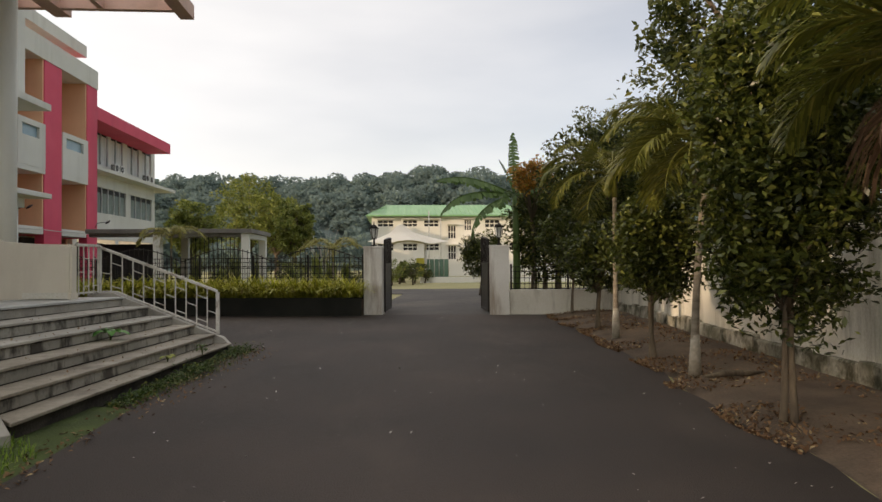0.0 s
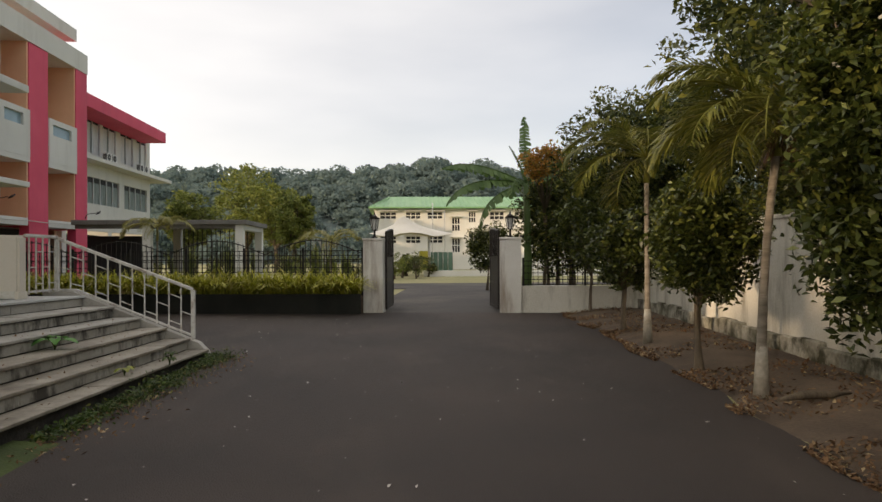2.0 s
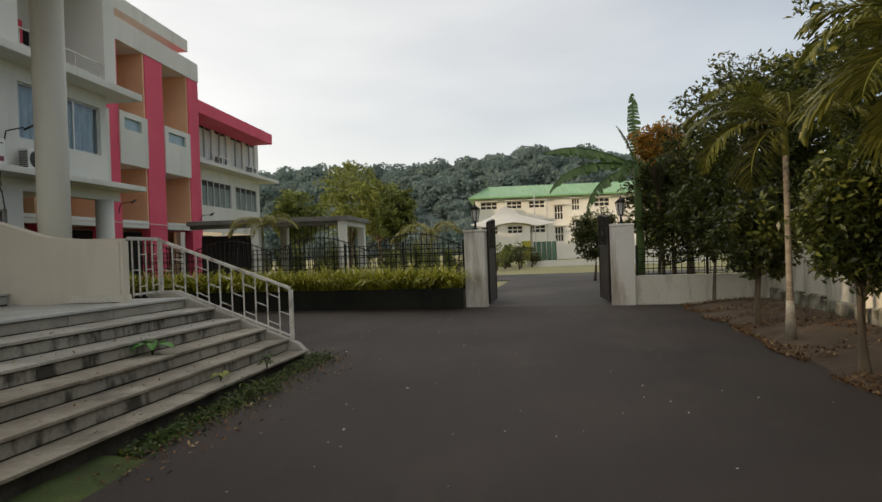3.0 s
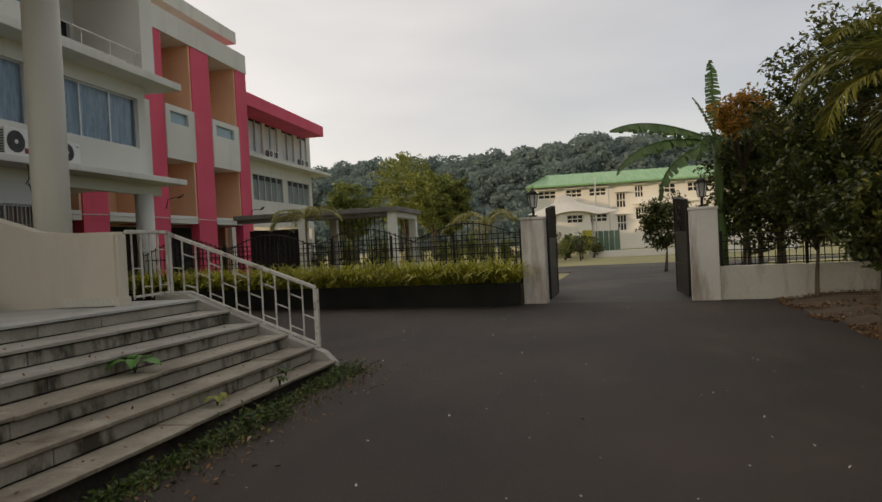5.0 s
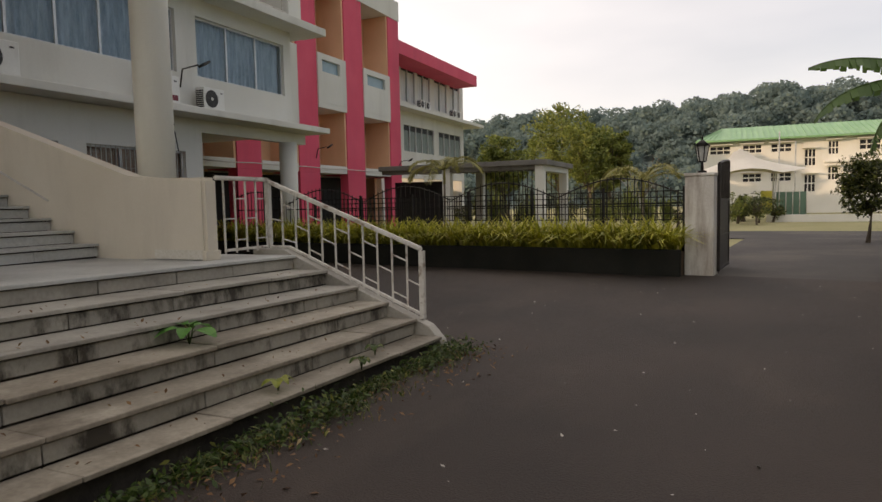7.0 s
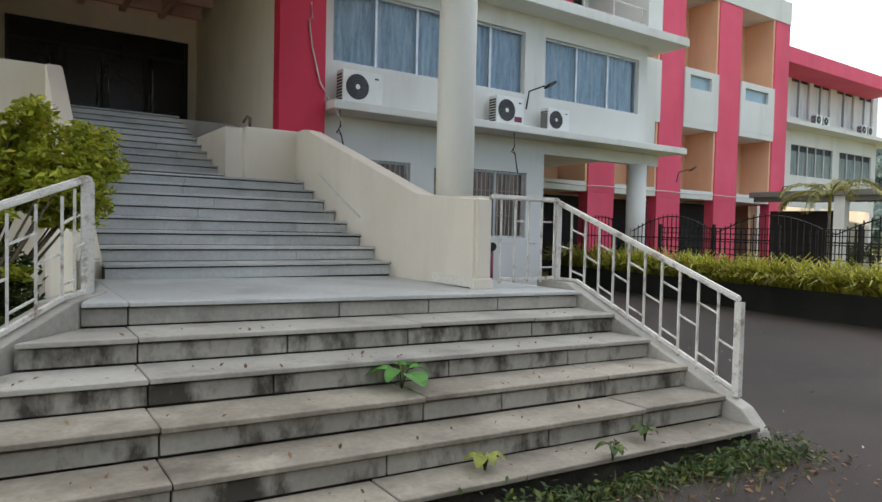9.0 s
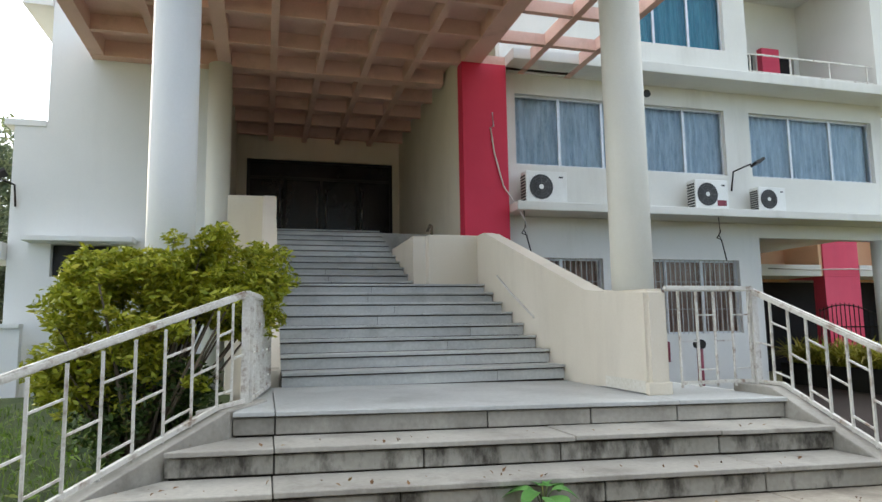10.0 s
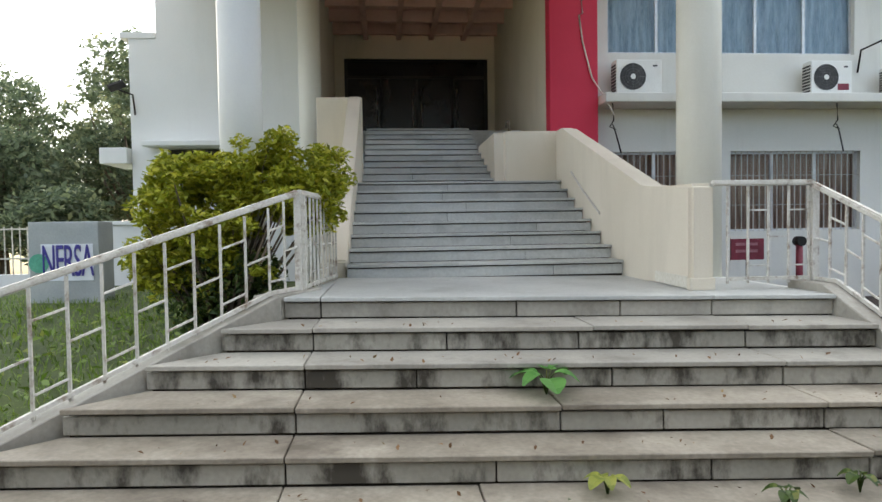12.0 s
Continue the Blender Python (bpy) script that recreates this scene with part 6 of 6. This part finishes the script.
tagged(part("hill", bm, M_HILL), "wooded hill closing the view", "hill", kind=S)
rng = np.random.default_rng(5)
cs = []
for i in range(1300):
    x, y = rng.uniform(-190, 110), 126 + 92 * rng.uniform(0, 1) ** 0.8
    f = min(1, max(0, (y - 125) / 80))
    z = hill_h(x) * (f * f * (3 - 2 * f))
    rr = 2.0 + 3.2 * rng.uniform(0, 1) ** 1.6
    m = 270
    d = rng.normal(size=(m, 3))
    d /= np.linalg.norm(d, axis=1)[:, None]
    d[:, 2] = np.abs(d[:, 2]) * 1.1 - 0.25
    cs.append(np.array([x, y, z + rr * 0.55]) + d * rr * rng.uniform(0.75, 1.05, (m, 1)))
tagged(quads("hill_wood", leaf_corners(np.concatenate(cs), 0.85, rng, droop=0.1, narrow=0.95), M_LEAF_FAR), "dense wood on the hill, its green paled by painted haze", "wood", kind="stuff")

# ---------------------------------------------------------------- small growth and litter
rng = np.random.default_rng(131)
# weeds along the foot of the steps
m = 3200
yy = rng.uniform(8.6, 13.45, m)
lump = np.array([0.22 + 1.0 * max(0, noise.noise((0.9 * q, 3.3, 0))) + 0.45 * math.exp(-(q - 12.9) ** 2 / 0.3) + 0.35 * math.exp(-(q - 10.6) ** 2 / 0.8) for q in yy])
xx = -2.60 + (yy - 13.3) * 0.06 + np.minimum(np.abs(rng.normal(size=m)) * 0.24 * lump * 1.4, rng.uniform(0.2, 0.55, m))
zz = np.abs(rng.normal(size=m)) * 0.085 * lump
wd = quads("weed_strip", leaf_corners(np.stack([xx, yy, zz + 0.01], 1), 0.055, rng, droop=-0.2, up=0.8), M_WEED)
k = 420
yy = rng.uniform(9.6, 13.3, k)
xx = -2.56 + (yy - 13.3) * 0.06 + np.abs(rng.normal(size=k)) * 0.20
tagged(quads("edge_grass", blades(np.stack([xx, yy, np.zeros(k)], 1), rng, 0.15, 0.009, 0.8, 3), M_GRASS_DRY), "thin dry grass tufts at the foot of the steps", "grass", kind="stuff")
k = 520
yy = rng.uniform(8.0, 13.6, k)
xx = -2.50 + (yy - 13.3) * 0.06 + np.abs(rng.normal(size=k)) * 0.30
tagged(quads("step_foot_litter", leaf_corners(np.stack([xx, yy, rng.uniform(0.006, 0.03, k)], 1), 0.05, rng, droop=0.0, up=3.0, narrow=0.5), M_LITTER), "dry leaves and twigs at the foot of the steps", "leaf litter", kind="stuff")
tagged(wd, "low creeping weeds along the foot of the steps", "weeds", kind="stuff")
m = 19000
gx, gy = rng.uniform(-11, -2.62, m), rng.uniform(-2, 8.3, m)
gx[:5000], gy[:5000] = rng.uniform(-4.6, -2.62, 5000), rng.uniform(2.5, 8.3, 5000)
keep = ~((gx > -5.6) & (gy > 6.7 + (-2.5 - gx) * 0.86)) & ~((gx < -5.4) & (gy > 8.9))
gx, gy = gx[keep], gy[keep]
gz = np.array([lawn_h(a) - 0.01 for a in gx])
tagged(quads("lawn_grass", blades(np.stack([gx, gy, gz], 1), rng, 0.16, 0.012, 0.7, 2), M_GRASS), "short green lawn grass blades", "grass", kind="stuff")
m = 700
gx, gy = rng.uniform(-8.5, -3.6, m), rng.uniform(4.5, 8.0, m)
keep = ~((gx > -5.6) & (gy > 6.6 + (-2.5 - gx) * 0.86))
gx, gy = gx[keep], gy[keep]
tagged(quads("lawn_weeds", leaf_corners(np.stack([gx, gy, np.array([lawn_h(a) for a in gx]) + rng.uniform(0, 0.14, len(gx))], 1), 0.10, rng, droop=-0.2, up=0.8), M_GRASS), "broad-leaved weeds in the lawn", "weeds", kind="stuff")
# dry leaves on the earth strip
m = 11000
y = rng.uniform(1.5, 21, m)
f = rng.uniform(0.0, 1.0, m) ** 2.3
x = np.array([road_right(q) for q in y]) - 0.12 + f * 1.9
dens = np.array([noise.noise((a * 0.9, b * 0.8, 2.0)) for a, b in zip(x, y)])
ok = dens > -0.15
x, y, f = x[ok], y[ok], f[ok]
z = 0.0 + 0.15 * np.clip(f * 1.5, 0, 1) + rng.uniform(0.0, 0.02, len(x))
tagged(quads("leaf_litter", leaf_corners(np.stack([x, y, z], 1), 0.062, rng, droop=0.0, up=3.0, narrow=0.5), M_LITTER), "dry brown fallen leaves along the drive's edge", "leaf litter", kind="stuff")
# fallen leaves where the lawn meets the drive
m = 420
y = rng.uniform(2.5, 7.6, m)
x = -2.66 + 0.10 * np.sin(y * 2.1) + 0.08 * np.sin(y * 5.3) + rng.normal(size=m) * 0.10
tagged(quads("lawn_edge_litter", leaf_corners(np.stack([x, y, rng.uniform(0.008, 0.03, m)], 1), 0.055, rng, droop=0.0, up=3.0, narrow=0.5), M_LITTER), "dry fallen leaves along the lawn's edge", "leaf litter", kind="stuff")
# specks and bits on the asphalt
m = 330
x, y = rng.uniform(-6, 3.6, m), rng.uniform(2.0, 20, m)
ok = ~((x < -2.5) & (y < 14.2))
x, y = x[ok], y[ok]
tagged(quads("drive_debris", leaf_corners(np.stack([x, y, np.full(len(x), 0.006)], 1), 0.028, rng, droop=0, up=6.0, narrow=0.6, spread=0.7), M_SPECK), "pale bits of debris on the asphalt", "debris", kind="stuff")

# dry bits on the treads
m = 150
y, k = rng.uniform(8.2, 13.1, m), rng.integers(1, 6, m)
x = np.array([nose_x(i, q) - rng.uniform(0.03, 0.26) for i, q in zip(k, y)])
z = np.array([level_z(i, q) + 0.008 for i, q in zip(k, y)])
tagged(quads("tread_litter", leaf_corners(np.stack([x, y, z], 1), 0.03, rng, droop=0.0, up=5.0, narrow=0.5, spread=0.7), M_LITTER), "small dry leaf bits on the stair treads", "leaf litter", kind="stuff")


def step_plant(x, y, z, n, size, label, material, seed):
    rng = np.random.default_rng(seed)
    e = thing("step_plant", label, "plant", pose(x, y, z), "plants in the steps")
    bm = bmesh.new()
    cs = []
    for k in range(n):
        a = 2 * math.pi * k / n + rng.uniform(-0.3, 0.3)
        ln = size * rng.uniform(0.75, 1.15)
        d = np.array([math.cos(a), math.sin(a), 0])
        s = np.array([-math.sin(a), math.cos(a), 0])
        h = size * rng.uniform(0.35, 0.8)
        p0 = np.array([0, 0, 0.03])
        tube(bm, [(0, 0, -0.01), tuple(p0 + d * ln * 0.15 + [0, 0, h * 0.6]), tuple(p0 + d * ln * 0.25 + [0, 0, h * 0.8])], 0.004, 5)
        prev = None
        for j in range(6):
            f = j / 5
            c = p0 + d * ln * (0.25 + 0.75 * f) + np.array([0, 0, h * (0.8 + 0.3 * f - 0.75 * f * f)])
            w = ln * 0.30 * math.sin(math.pi * (0.06 + 0.9 * f)) ** 0.8
            cur = (c + s * w + [0, 0, w * 0.25], c, c - s * w + [0, 0, w * 0.25])
            if prev:
                cs.append([prev[0], prev[1], cur[1], cur[0]])
                cs.append([prev[1], prev[2], cur[2], cur[1]])
            prev = cur
    part("stalk", bm, M_WEED, e)
    quads("leaf_rosette", np.array(cs), material, e)
    return e


step_plant(-3.70, 10.72, 0.535, 6, 0.24, "young broad-leaved seedling growing from a step joint", M_SEEDLING, 1)
step_plant(-2.95, 10.86, 0.185, 6, 0.13, "pale yellow-green weed growing from the lowest step", M_WEED_PALE, 2)
step_plant(-2.70, 11.7, 0.175, 6, 0.12, "small weed growing from the lowest step", M_WEED, 3)
step_plant(-2.85, 12.2, 0.177, 6, 0.10, "small weed growing from the lowest step", M_WEED, 4)
step_plant(-11.4, 17.2, 0.0, 8, 0.4, "leafy weed against the wall", M_WEED, 5)
e = thing("fallen_branch", "dark fallen palm sheath on the earth", "branch", pose(4.55, 9.1, 0.16))
bm = bmesh.new()
tube(bm, [(-0.35, -0.1, 0), (0, 0.02, 0.02), (0.3, 0.05, 0.01), (0.6, 0.15, 0)], [0.02, 0.045, 0.04, 0.01], 7)
part("sheath", bm, M_BARK, e)
